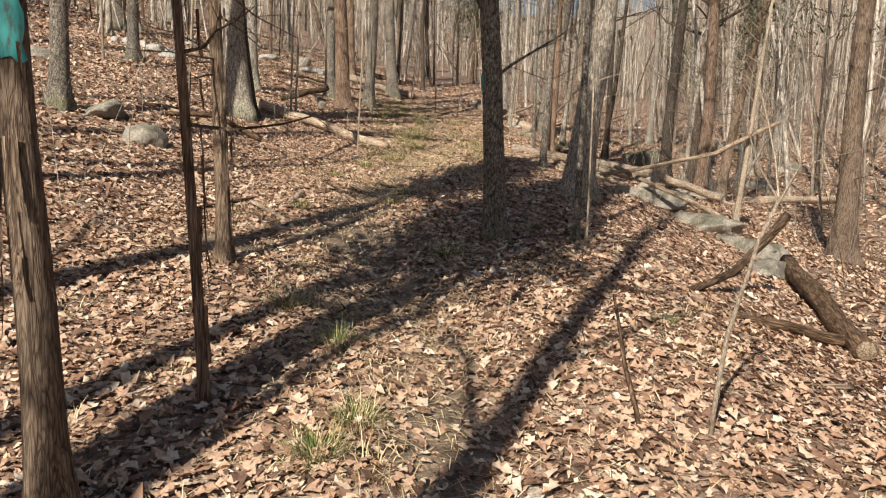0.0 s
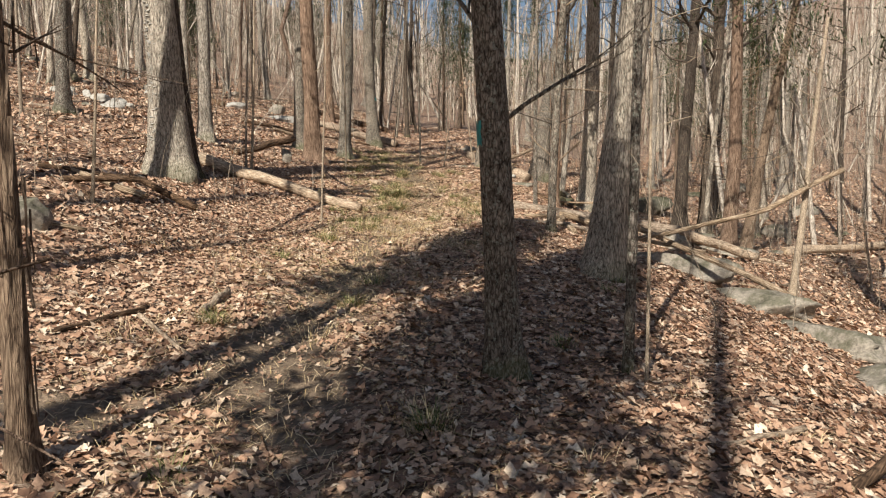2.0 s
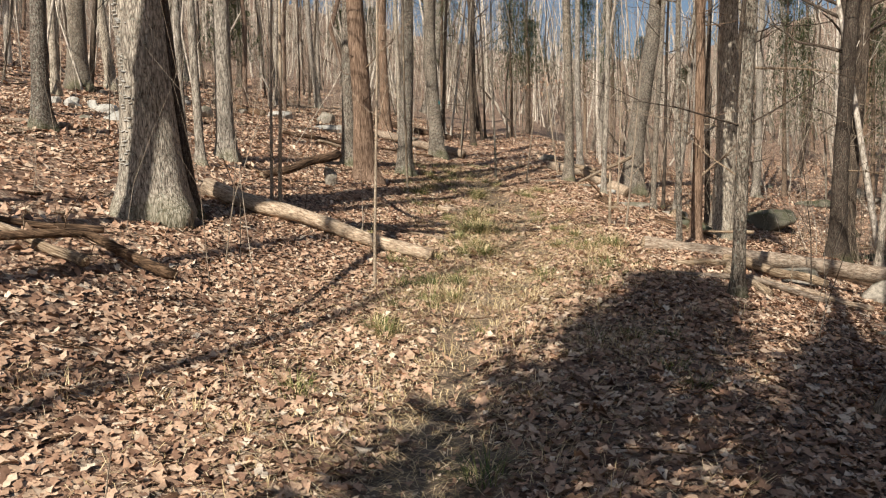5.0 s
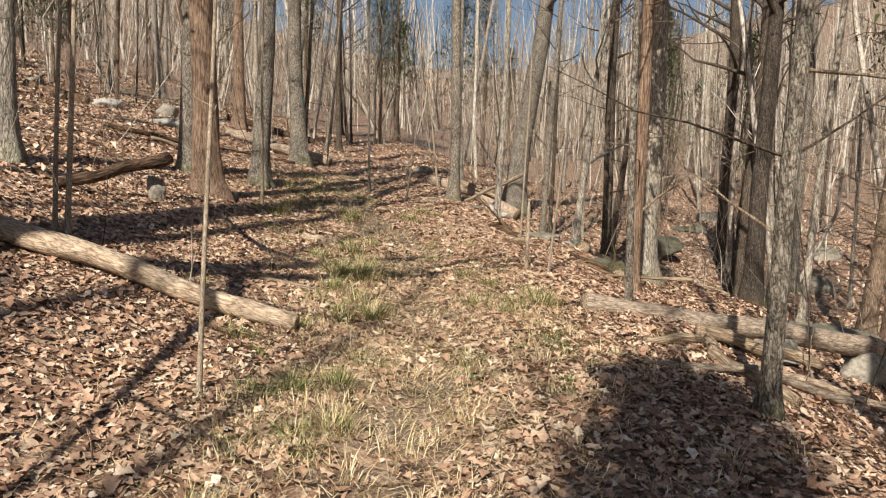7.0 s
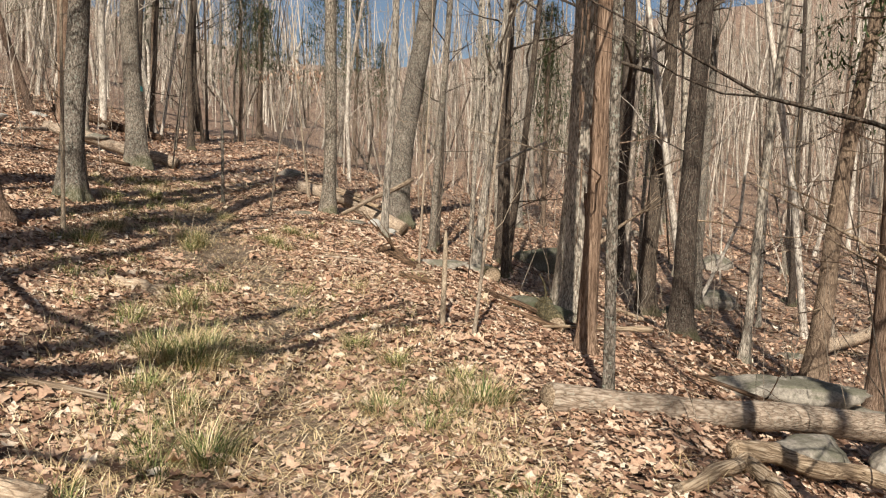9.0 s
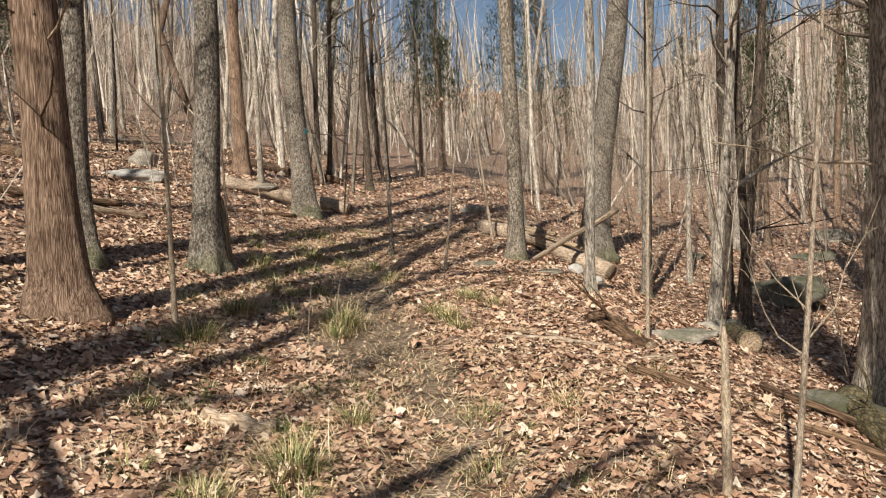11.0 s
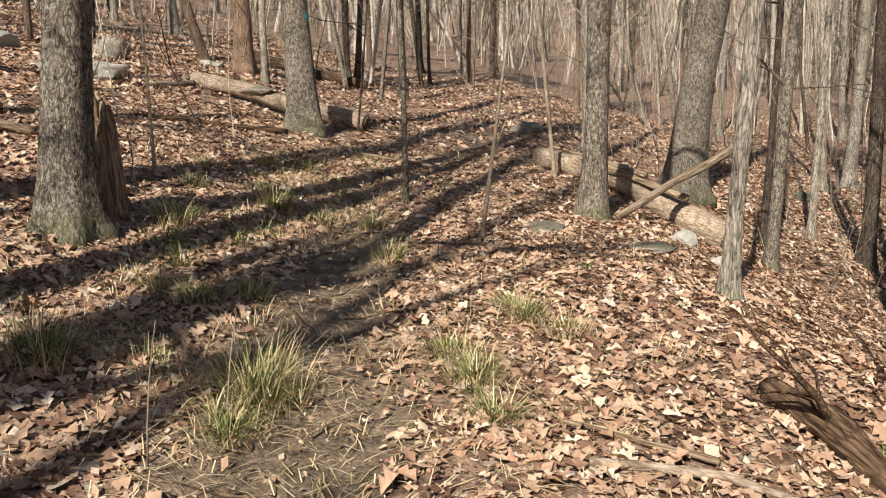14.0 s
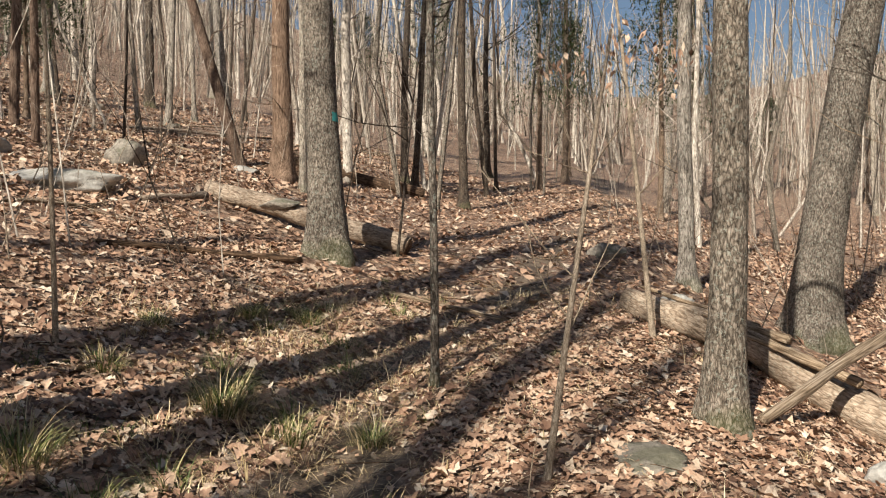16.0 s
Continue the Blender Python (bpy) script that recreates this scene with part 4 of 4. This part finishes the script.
part("stem", _sh.mesh("stem", BARK["sapling"]), _s)

# ---- rocks ----
rock(3.3, 14.0, 0.95, 0.42, 0.26, -12, STONE, "long grey ledge rock with lichen", 1, 0.55)
rock(4.0, 12.7, 0.95, 0.36, 0.24, -48, STONE, "long grey ledge rock with lichen", 2, 0.55)
rock(4.25, 11.3, 0.85, 0.40, 0.22, -70, STONE, "low mossy ledge rock on the slope", 3, 0.55)
rock(3.9, 9.7, 0.5, 0.36, 0.2, 30, STONE, "grey rock half sunk in leaves", 4, 0.55)
rock(-4.15, 10.75, 0.38, 0.32, 0.26, 20, STONE, "grey boulder beside the trail", 5)
rock(-5.0, 11.6, 0.4, 0.3, 0.2, 70, STONE, "grey boulder half sunk in leaves", 6)
for _i in range(9):
    rock(-9.7 + 0.24 * _i, 23.1 + 0.25 * math.sin(2.3 * _i), 0.17 + 0.05 * (_i % 3), 0.14, 0.11 + 0.03 * (_i % 2), 37 * _i, PALE_STONE, "pale stone in a low heap", 10 + _i, 0.3)
rock(0.62, 26.0, 0.22, 0.34, 0.06, 20, STONE, "flat stone sunk in the leaves", 21, 0.5)
rock(1.45, 25.55, 0.24, 0.2, 0.06, 10, STONE, "flat stone sunk in the leaves", 22)
rock(1.98, 26.3, 0.15, 0.12, 0.12, 40, PALE_STONE, "small pale stone by a log", 23)
rock(2.1, 25.7, 0.14, 0.1, 0.07, 5, PALE_STONE, "small pale stone on the slope", 24)
rock(1.45, 30.3, 0.28, 0.2, 0.15, -15, PALE_STONE, "pale mossy stone beside a log", 25)
rock(2.05, 22.3, 0.42, 0.28, 0.10, -20, STONE, "flat mossy stone by a rotting log", 26)
rock(3.25, 24.4, 0.45, 0.32, 0.15, 15, STONE, "grey stone at the slope edge", 27)
rock(1.15, 33.6, 0.34, 0.22, 0.16, -30, STONE, "grey weathered stone by the trail", 28)
rock(-3.3, 32.1, 0.30, 0.18, 0.08, 0, STONE, "flat stone lying on a log", 29, 0.3, float(ground(-3.3, 32.1)) + 0.25)
rock(4.8, 19.6, 1.0, 0.42, 0.22, -18, STONE, "long pale slab along the slope", 30)
rock(5.9, 19.1, 0.7, 0.4, 0.22, -40, STONE, "pale slab with lichen", 31)
rock(2.7, 20.9, 0.7, 0.22, 0.14, -42, MOSSY, "mossy stone edge of the slope", 32)
rock(3.1, 17.0, 0.5, 0.3, 0.13, 10, STONE, "grey stone under a log", 33)
rock(4.4, 17.5, 0.28, 0.22, 0.24, 10, STONE, "dark stone holding up a log", 34)
for _i in range(34):
    _x, _y = _r.uniform(-16, -4.6), _r.uniform(14, 48)
    _s = _r.uniform(0.12, 0.42)
    rock(_x, _y, _s, _s * _r.uniform(0.6, 1), _s * _r.uniform(0.35, 0.65), _r.uniform(0, 360), _r.choice((STONE, STONE, PALE_STONE)), "grey stone scattered on the hillside", 50 + _i, 0.4)
for _i in range(18):
    _x, _y = _r.uniform(6.5, 20), _r.uniform(16, 46)
    _s = _r.uniform(0.3, 0.95)
    rock(_x, _y, _s, _s * _r.uniform(0.6, 1), _s * _r.uniform(0.3, 0.5), _r.uniform(0, 360), _r.choice((MOSSY, MOSSY, STONE)), "mossy boulder down the slope", 90 + _i, 0.4)
rock(-6.3, 33.4, 0.42, 0.32, 0.3, 15, STONE, "lichened grey boulder on the hillside", 121, 0.35)
rock(-5.5, 30.6, 0.75, 0.4, 0.16, 8, PALE_STONE, "long pale slab in the hillside", 122, 0.4)
rock(-7.2, 31.4, 0.5, 0.35, 0.2, 60, PALE_STONE, "pale stone in the hillside", 123, 0.4)
rock(7.8, 32.4, 1.15, 0.8, 0.5, 20, MOSSY, "large dark mossy boulder down the slope", 120, 0.35)

# ---- leaves, grass and twigs on the ground ----
def grassy(x, y):
    """How grassy the trail's sides are, 0 to 1."""
    patch = 0.5 + 0.5 * np.sin(2.1 * x + 1.3 * np.sin(1.1 * y)) * np.sin(1.6 * y + 0.7)
    left = np.exp(-((x + 0.85) / 0.65) ** 2) * np.exp(-((y - 15.5) / 4.5) ** 4)
    right = 0.7 * np.exp(-((x - 0.55) / 0.45) ** 2) * np.exp(-((y - 16.5) / 4.0) ** 4)
    upper = 0.8 * np.exp(-((x + 1.5) / 0.8) ** 2) * np.exp(-((y - 24.5) / 4.5) ** 4)
    return np.clip((left + right + upper) * patch * 1.5, 0, 1)


LEAF_EDGE = {3: ((0.2, 0.25), (0.12, 0.48), (0.27, 0.72)), 5: ((0.10, 0.12), (0.27, 0.27), (0.12, 0.45), (0.31, 0.65), (0.11, 0.86))}


def leaf_litter(name, seed, count, box, size, keep, rim_points=3, tilt=0.24):
    """Curled oak leaves strewn over the ground, thinner where the trail is trodden."""
    rg = np.random.default_rng(seed)
    x, y = rg.uniform(box[0], box[1], count), rg.uniform(box[2], box[3], count)
    ok = rg.random(count) > keep * (trodden(x, y) * 1.5 + 0.3 * grassy(x, y))
    x, y = x[ok], y[ok]
    k = len(x)
    if rim_points:
        half = np.array(LEAF_EDGE[rim_points])
        rim = np.concatenate(([(0.0, 0.0)], half, [(0.0, 1.0)], half[::-1] * (-1, 1)))
        tmpl, nr = np.concatenate((rim, [(0.0, 0.5)])) - (0, 0.5), len(rim)
        tris = [(i, (i + 1) % nr, nr) for i in range(nr)]
    else:
        tmpl = np.array(((0.0, -0.5), (0.27, -0.08), (0.0, 0.5), (-0.24, 0.06)))
        tris = [(0, 1, 2), (0, 2, 3)]
    nv = len(tmpl)
    s = size * (0.45 + 0.9 * rg.random(k) ** 1.3)
    u, w = tmpl[:, 0][None] * s[:, None] * rg.uniform(0.8, 1.3, k)[:, None], tmpl[:, 1][None] * s[:, None]
    curl, cup = rg.normal(0, 0.5, k)[:, None], rg.normal(0.15, 0.4, k)[:, None]
    lz = curl * w * w / s[:, None] + cup * np.abs(u) + rg.normal(0, 0.035, u.shape) * s[:, None]
    yaw, tx, ty = rg.uniform(0, 2 * np.pi, k)[:, None], rg.normal(0, tilt, k)[:, None], rg.normal(0, tilt, k)[:, None]
    px, py = u * np.cos(yaw) - w * np.sin(yaw), u * np.sin(yaw) + w * np.cos(yaw)
    gx = (ground(x + 0.05, y) - ground(x - 0.05, y))[:, None] / 0.1
    gy = (ground(x, y + 0.05) - ground(x, y - 0.05))[:, None] / 0.1
    z = ground(x, y)[:, None] + lz + px * (gx + tx) + py * (gy + ty)
    low = (z - ground(x, y)[:, None] - px * gx - py * gy).min(axis=1)
    z += (rg.uniform(0.0, 0.024, k) - low * 0.6)[:, None]
    co = np.stack((x[:, None] + px, y[:, None] + py, z), -1).reshape(-1, 3)
    fa = (np.array(tris)[None] + (np.arange(k) * nv)[:, None, None]).reshape(-1, 3)
    me = bpy.data.meshes.new(name)
    me.vertices.add(len(co))
    me.vertices.foreach_set("co", co.reshape(-1).astype(np.float32))
    me.loops.add(len(fa) * 3)
    me.loops.foreach_set("vertex_index", fa.reshape(-1).astype(np.int32))
    me.polygons.add(len(fa))
    me.polygons.foreach_set("loop_start", (np.arange(len(fa)) * 3).astype(np.int32))
    me.polygons.foreach_set("use_smooth", np.ones(len(fa), dtype=bool))
    me.update(calc_edges=True)
    me.materials.append(LEAF)
    tagged(new(name, me), "curled tan and brown dead oak leaves", "leaves", kind="stuff")


leaf_litter("leaf_litter", 1, 74000, (-2.5, 2.5, 1.6, 29.5), 0.080, 1.0, 5, 0.18)
leaf_litter("leaf_litter", 8, 25000, (-4.2, -2.5, 2.0, 31.0), 0.082, 0.0, 3, 0.22)
leaf_litter("leaf_litter", 9, 25000, (2.5, 4.2, 2.0, 31.0), 0.082, 0.0, 3, 0.22)
leaf_litter("leaf_litter", 2, 52000, (-11.0, -4.2, 4.0, 42.0), 0.10, 0.0, 0, 0.3)
leaf_litter("leaf_litter", 3, 40000, (4.2, 10.0, 4.0, 42.0), 0.10, 0.0, 0, 0.3)
leaf_litter("leaf_litter", 4, 36000, (-9.0, 9.0, 29.5, 50.0), 0.11, 0.4, 0, 0.3)
leaf_litter("leaf_litter", 6, 30000, (-26.0, -11.0, 10.0, 58.0), 0.15, 0.0, 0, 0.35)
leaf_litter("leaf_litter", 7, 24000, (10.0, 26.0, 12.0, 58.0), 0.15, 0.0, 0, 0.35)
leaf_litter("leaf_crumbs", 5, 100000, (-3.2, 3.0, 1.8, 30.0), 0.040, 0.45, 0, 0.3)


def straw(name, seed, count):
    """Dead blades of grass that lie matted along the trail."""
    rg = np.random.default_rng(seed)
    x, y = rg.uniform(-3.0, 2.2, count * 4), rg.uniform(2.5, 31.0, count * 4)
    patch = 0.5 + 0.5 * np.sin(1.9 * x + 1.1 * np.sin(0.8 * y)) * np.sin(1.15 * y + 1.7 * np.sin(0.9 * x))
    want = np.exp(-((x - trail_x(y)) / 1.1) ** 2) * (0.12 + patch * (0.35 + 0.65 * np.exp(-((y - 15.5) / 4.5) ** 4)))
    ok = rg.random(len(x)) < want
    x, y = x[ok][:count], y[ok][:count]
    k = len(x)
    yaw, ln, w = rg.uniform(0, 2 * np.pi, k), rg.uniform(0.05, 0.20, k), rg.uniform(0.0012, 0.0030, k)
    bend = rg.normal(0, 0.5, k)
    rows = []
    for t, lift, half_w in ((0.0, 0.0, 1.0), (0.5, 1.0, 0.9), (1.0, 0.3, 0.25)):
        a = yaw + bend * t
        cx, cy = x + ln * t * np.cos(a), y + ln * t * np.sin(a)
        cz = ground(cx, cy) + 0.014 + lift * rg.uniform(0.0, 0.035, k)
        for side in (-1, 1):
            rows.append(np.stack((cx - side * w * half_w * np.sin(a), cy + side * w * half_w * np.cos(a), cz), -1))
    co = np.stack(rows, 1).reshape(-1, 3)
    quad = np.array(((0, 1, 3, 2), (2, 3, 5, 4)))
    fa = (quad[None] + (np.arange(k) * 6)[:, None, None]).reshape(-1, 4)
    tagged(new(name, mesh_of(name, co, fa, STRAW, False)), "dead straw-coloured grass matted along the trail", "grass", kind="stuff")


straw("matted_straw", 61, 46000)


def grass(name, mat, label, seed, tufts, blades, length, spread):
    """Tufts of arching blades along the trail."""
    rng = random.Random(seed)
    sh = Shape()
    for x, y, size in tufts:
        for _ in range(int(blades * size)):
            a, rr = rng.uniform(0, 6.3), spread * size * math.sqrt(rng.random())
            bx, by = x + rr * math.cos(a), y + rr * math.sin(a)
            bz = float(ground(bx, by)) - 0.01
            ln, w = length * size * rng.uniform(0.5, 1.2), rng.uniform(0.0016, 0.0038)
            out = Vector((math.cos(a) + rng.gauss(0, 0.5), math.sin(a) + rng.gauss(0, 0.5), 0)).normalized()
            side = out.cross(UP) * w
            droop = rng.uniform(0.3, 1.3)
            o = len(sh.v)
            for i, t in enumerate((0, 0.35, 0.7, 1.0)):
                p = Vector((bx, by, bz)) + out * ln * (0.25 * t + 0.55 * droop * t * t) + UP * ln * max(0.02, t * 0.95 - 0.6 * droop * t * t)
                ww = side * (1 - 0.85 * t)
                sh.v += [(p - ww)[:], (p + ww)[:]]
                if i:
                    sh.f.append((o + 2 * i - 2, o + 2 * i - 1, o + 2 * i + 1, o + 2 * i))
    tagged(new(name, sh.mesh(name, mat)), label, "grass", kind="stuff")


def tufts_where(rng, count, most, least, grow):
    out = []
    while len(out) < count:
        x, y = rng.uniform(-3.2, 2.0), rng.uniform(2.5, 30.5)
        if rng.random() < least + most * float(grassy(x, y)) and rng.random() > 1.1 * float(trodden(x, y)):
            out.append((x, y, rng.uniform(0.55, 1.1) * grow))
    return out


_t = random.Random(21)
grass("grass", GREEN, "green and straw grass tufts along the trail", 22, tufts_where(_t, 130, 0.9, 0.02, 1.0), 75, 0.22, 0.10)
grass("dry_grass", STRAW, "dry straw-coloured grass along the trail", 23, tufts_where(_t, 380, 0.9, 0.05, 1.0), 42, 0.20, 0.18)


SMALL_TUFTS = ((0.91, 17.69), (0.32, 18.38), (-0.94, 14.06), (-0.93, 14.82), (-1.25, 18.98), (-0.65, 20.08), (0.53, 17.98), (0.25, 17.14), (-0.81, 17.22), (-1.06, 17.49), (0.55, 23.41), (0.11, 22.4), (0.04, 22.86), (-0.54, 24.85), (-1.23, 23.64), (0.29, 23.75), (-2.58, 27.11), (-1.64, 26.23), (-0.94, 22.17), (0.03, 22.72), (0.33, 23.63), (-1.48, 23.45), (-1.6, 25.94), (-2.15, 27.84), (-0.1, 23.06), (-0.57, 24.99), (-2.35, 26.04), (-2.15, 27.92), (-1.76, 28), (-0.8, 26.05), (-1.09, 5.23), (-0.62, 4.5), (-0.53, 3.16), (-0.4, 3.48), (-1.66, 8.74), (-1.47, 13.05), (-0.7, 9.53), (0, 6.88), (-1.38, 12.89))
BIG_TUFTS = ((-0.78, 17.88), (-0.69, 16.64), (-0.9, 19.32), (0.92, 17.25), (-0.68, 18.18), (-1.01, 18.05), (-0.96, 22.6), (-1.96, 21.5), (-0.9, 22.48), (-1.84, 22.5), (-1.63, 25.97), (-2.11, 24.94), (-0.84, 17.97))
grass("grass", GREEN, "green grass tufts beside the trail", 24, [(x, y, 0.75) for x, y in SMALL_TUFTS] + [(x, y, 1.1) for x, y in BIG_TUFTS], 210, 0.26, 0.11)
grass("dry_grass", STRAW, "arching straw grass tufts beside the trail", 25, [(x, y, 0.85) for x, y in SMALL_TUFTS] + [(x, y, 1.35) for x, y in BIG_TUFTS], 85, 0.26, 0.15)


def twigs(name, seed, count, box, mat, longest=0.55, thick=0.007):
    rng = random.Random(seed)
    sh = Shape()
    for _ in range(count):
        x, y, a, ln = rng.uniform(box[0], box[1]), rng.uniform(box[2], box[3]), rng.uniform(0, 6.3), rng.uniform(0.1, longest)
        pts = [Vector((x + ln * t * math.cos(a) + rng.gauss(0, 0.012), y + ln * t * math.sin(a) + rng.gauss(0, 0.012), 0)) for t in (0, 0.35, 0.7, 1)]
        for p in pts:
            p.z = float(ground(p.x, p.y)) + rng.uniform(0.012, 0.04)
        r = rng.uniform(0.002, thick)
        sh.tube(pts, [r, r, r * 0.8, r * 0.5], 4, cap=False)
    tagged(new(name, sh.mesh(name, mat)), "small dead twigs strewn over the leaves", "twigs", kind="stuff")


twigs("twigs", 31, 700, (-4.5, 4.5, 2, 34), BARK["snag"])
twigs("twigs", 32, 800, (-4.5, 4.5, 2, 34), BARK["rot"])
twigs("twigs", 33, 500, (-20, -4.2, 7, 52), BARK["rot"], 1.8, 0.03)
twigs("twigs", 34, 420, (-20, -4.2, 7, 52), BARK["snag"], 1.6, 0.025)
twigs("twigs", 35, 320, (4.2, 18, 8, 46), BARK["rot"], 1.6, 0.025)
twigs("twigs", 36, 300, (4.2, 18, 8, 46), BARK["snag"], 1.6, 0.025)


# ---- low limbs that reach out beside the trail ----
def side_limb(x, y, z, way, length, r, mat, seed, label):
    """A long bare limb, springing from a trunk at that height."""
    owner = min((o for o in scene.objects if o.parent is None and o.type == "EMPTY" and any(c.name.startswith("trunk") for c in o.children)),
                key=lambda o: (o.location.x - x) ** 2 + (o.location.y - y) ** 2)
    pts, zs, radii = TRUNK[owner.name]
    k = max(q for q in range(len(zs) - 1) if zs[q] <= z)
    sh = Shape()
    limb(sh, random.Random(seed), pts[k], Vector(way), length, r, 2, 0.15, 0.16)
    part("side_limb", sh.mesh("side_limb", BARK[mat]), owner, label)


side_limb(0.47, 7.9, 2.3, (-0.8, 0.3, 0.9), 1.4, 0.02, "oak", 1, "bare forking limb")
side_limb(0.47, 7.9, 1.9, (0.8, 0.4, 0.9), 1.3, 0.018, "oak", 2, "bare forking limb")
side_limb(3.45, 25.15, 1.7, (1.0, 0.1, 0.7), 1.6, 0.035, "pale", 3, "long tan side limb")
side_limb(2.35, 18.8, 1.1, (0.5, -0.4, 0.5), 0.7, 0.025, "snag", 4, "broken pale branch")
side_limb(3.5, 21.6, 2.0, (-1.0, 0.1, 0.15), 1.5, 0.016, "sapling", 5, "thin bare side branch")
side_limb(1.67, 14.47, 1.7, (-0.9, 0.4, 0.3), 1.6, 0.012, "dark", 6, "thin dark side branch")
side_limb(1.67, 14.47, 1.9, (0.9, 0.3, 0.4), 1.5, 0.012, "dark", 7, "thin dark side branch")
side_limb(7.4, 21.9, 1.8, (0.9, -0.5, 0.1), 2.0, 0.016, "snag", 8, "bleached dead side branch")
side_limb(7.4, 21.9, 2.6, (-0.9, -0.4, 0.0), 2.0, 0.016, "snag", 9, "bleached dead side branch")
side_limb(6.3, 23.5, 2.2, (0.9, -0.5, -0.05), 2.2, 0.016, "snag", 10, "bleached dead side branch")
side_limb(-2.95, 21.5, 2.0, (0.9, -0.6, 0.25), 1.6, 0.014, "snag", 11, "bleached dead side branch")
# Two limbs above view, added to throw a shadow band across the trail.
side_limb(-5.56, 11.28, 5.2, (0.87, 0.30, -0.25), 5.4, 0.19, "oak", 13, "unseen heavy limb added for its shadow on the trail")
side_limb(-5.56, 11.28, 4.6, (0.87, 0.34, -0.15), 4.6, 0.15, "oak", 15, "unseen heavy limb added for its shadow on the trail")
side_limb(3.6, 28.5, 2.2, (-0.6, -0.2, 0.8), 1.5, 0.02, "oak", 12, "bare forking limb")


def bracket_fungus(owner, count, seed):
    """Small pale shelves that grow up one side of a trunk."""
    pts, zs, radii = TRUNK[owner.name]
    rng = random.Random(seed)
    sh = Shape()
    for _ in range(count):
        z = rng.uniform(0.5, 2.9)
        k = max(q for q in range(len(zs) - 1) if zs[q] <= z)
        t = (z - zs[k]) / (zs[k + 1] - zs[k])
        c, rr = pts[k].lerp(pts[k + 1], t), radii[k] * (1 - t) + radii[k + 1] * t
        th = radians(rng.gauss(-118, 9))
        out, along = Vector((math.cos(th), math.sin(th), 0)), Vector((-math.sin(th), math.cos(th), 0))
        size, o = rng.uniform(0.012, 0.032), len(sh.v)
        mid = Vector((c.x, c.y, z)) + out * rr * 0.99
        for lift, grow in ((0.0, 1.0), (size * 0.35, 0.85)):
            for j in range(7):
                b = math.pi * j / 6
                p = mid + along * size * grow * math.cos(b) + out * size * grow * math.sin(b) + UP * lift
                sh.v.append(p[:])
        sh.f += [tuple(range(o, o + 7)), tuple(reversed(range(o + 7, o + 14)))]
        sh.f += [(o + j, o + 7 + j, o + 8 + j, o + 1 + j) for j in range(6)]
    part("bracket_fungus", sh.mesh("bracket_fungus", PALE_STONE, False), owner, "small pale bracket fungi")["kind"] = "stuff"


bracket_fungus(elder, 130, 5)


def clinging_leaves(owner, spots, count, seed):
    """Tan dead leaves that still hang on a sapling's twigs."""
    rng = random.Random(seed)
    sh = Shape()
    for _ in range(count):
        x, y, z = rng.choice(spots)
        p = Vector((x + rng.gauss(0, 0.12), y + rng.gauss(0, 0.12), z + rng.gauss(0, 0.07)))
        d = Vector((rng.gauss(0, 0.5), rng.gauss(0, 0.5), -1)).normalized() * rng.uniform(0.06, 0.11)
        w = d.cross(Vector((rng.gauss(0, 1), rng.gauss(0, 1), 0.1))).normalized() * rng.uniform(0.014, 0.026)
        fold = d.cross(w).normalized() * 0.008
        o = len(sh.v)
        sh.v += [p[:], (p + d * 0.45 + w)[:], (p + d)[:], (p + d * 0.45 - w)[:], (p + d * 0.5 + fold)[:]]
        sh.f += [(o, o + 1, o + 4), (o + 1, o + 2, o + 4), (o + 2, o + 3, o + 4), (o + 3, o, o + 4)]
    part("clinging_leaves", sh.mesh("clinging_leaves", LEAF, False), owner, "tan dead leaves hanging from twigs")["kind"] = "stuff"


_sap = min((o for o in scene.objects if o.parent is None and o.name.startswith("sapling")), key=lambda o: (o.location.x - 1.09) ** 2 + (o.location.y - 28.74) ** 2)
clinging_leaves(_sap, [(-0.85, 0.0, 2.35), (-0.6, 0.1, 2.45), (-0.4, 0.0, 2.2), (-0.3, -0.1, 2.55), (-0.1, 0.1, 2.5), (0.15, 0.0, 2.45), (0.05, 0.1, 2.3)], 110, 8)

# ---- thin dead twigs low on the trunks ----
_rg = random.Random(71)
for _x, _y, _most in ((6.3, 23.5, 4), (6.5, 22.2, 4), (3.5, 21.6, 3), (5.6, 29.45, 4), (4.55, 26.7, 4), (3.6, 28.5, 3), (1.67, 14.47, 3), (-2.55, 24.24, 2), (2.13, 32.83, 3),
                      (6.0, 31.0, 4), (7.0, 14.0, 5), (6.1, 19.4, 5), (7.4, 21.9, 4), (8.6, 28.5, 4), (1.8, 11.35, 2), (1.29, 8.01, 3), (-4.97, 19.87, 2), (-3.34, 42.38, 3), (5.11, 14.13, 4), (10.3, 32.8, 4)):
    for _ in range(_most):
        _a = _rg.uniform(0, 6.28)
        side_limb(_x, _y, _rg.uniform(1.2, 4.2), (math.cos(_a), math.sin(_a), _rg.uniform(-0.1, 0.5)), _rg.uniform(0.9, 2.2), _rg.uniform(0.008, 0.015), _rg.choice(("snag", "dark", "sapling")), _rg.randint(100, 9999), "thin bare side branch")
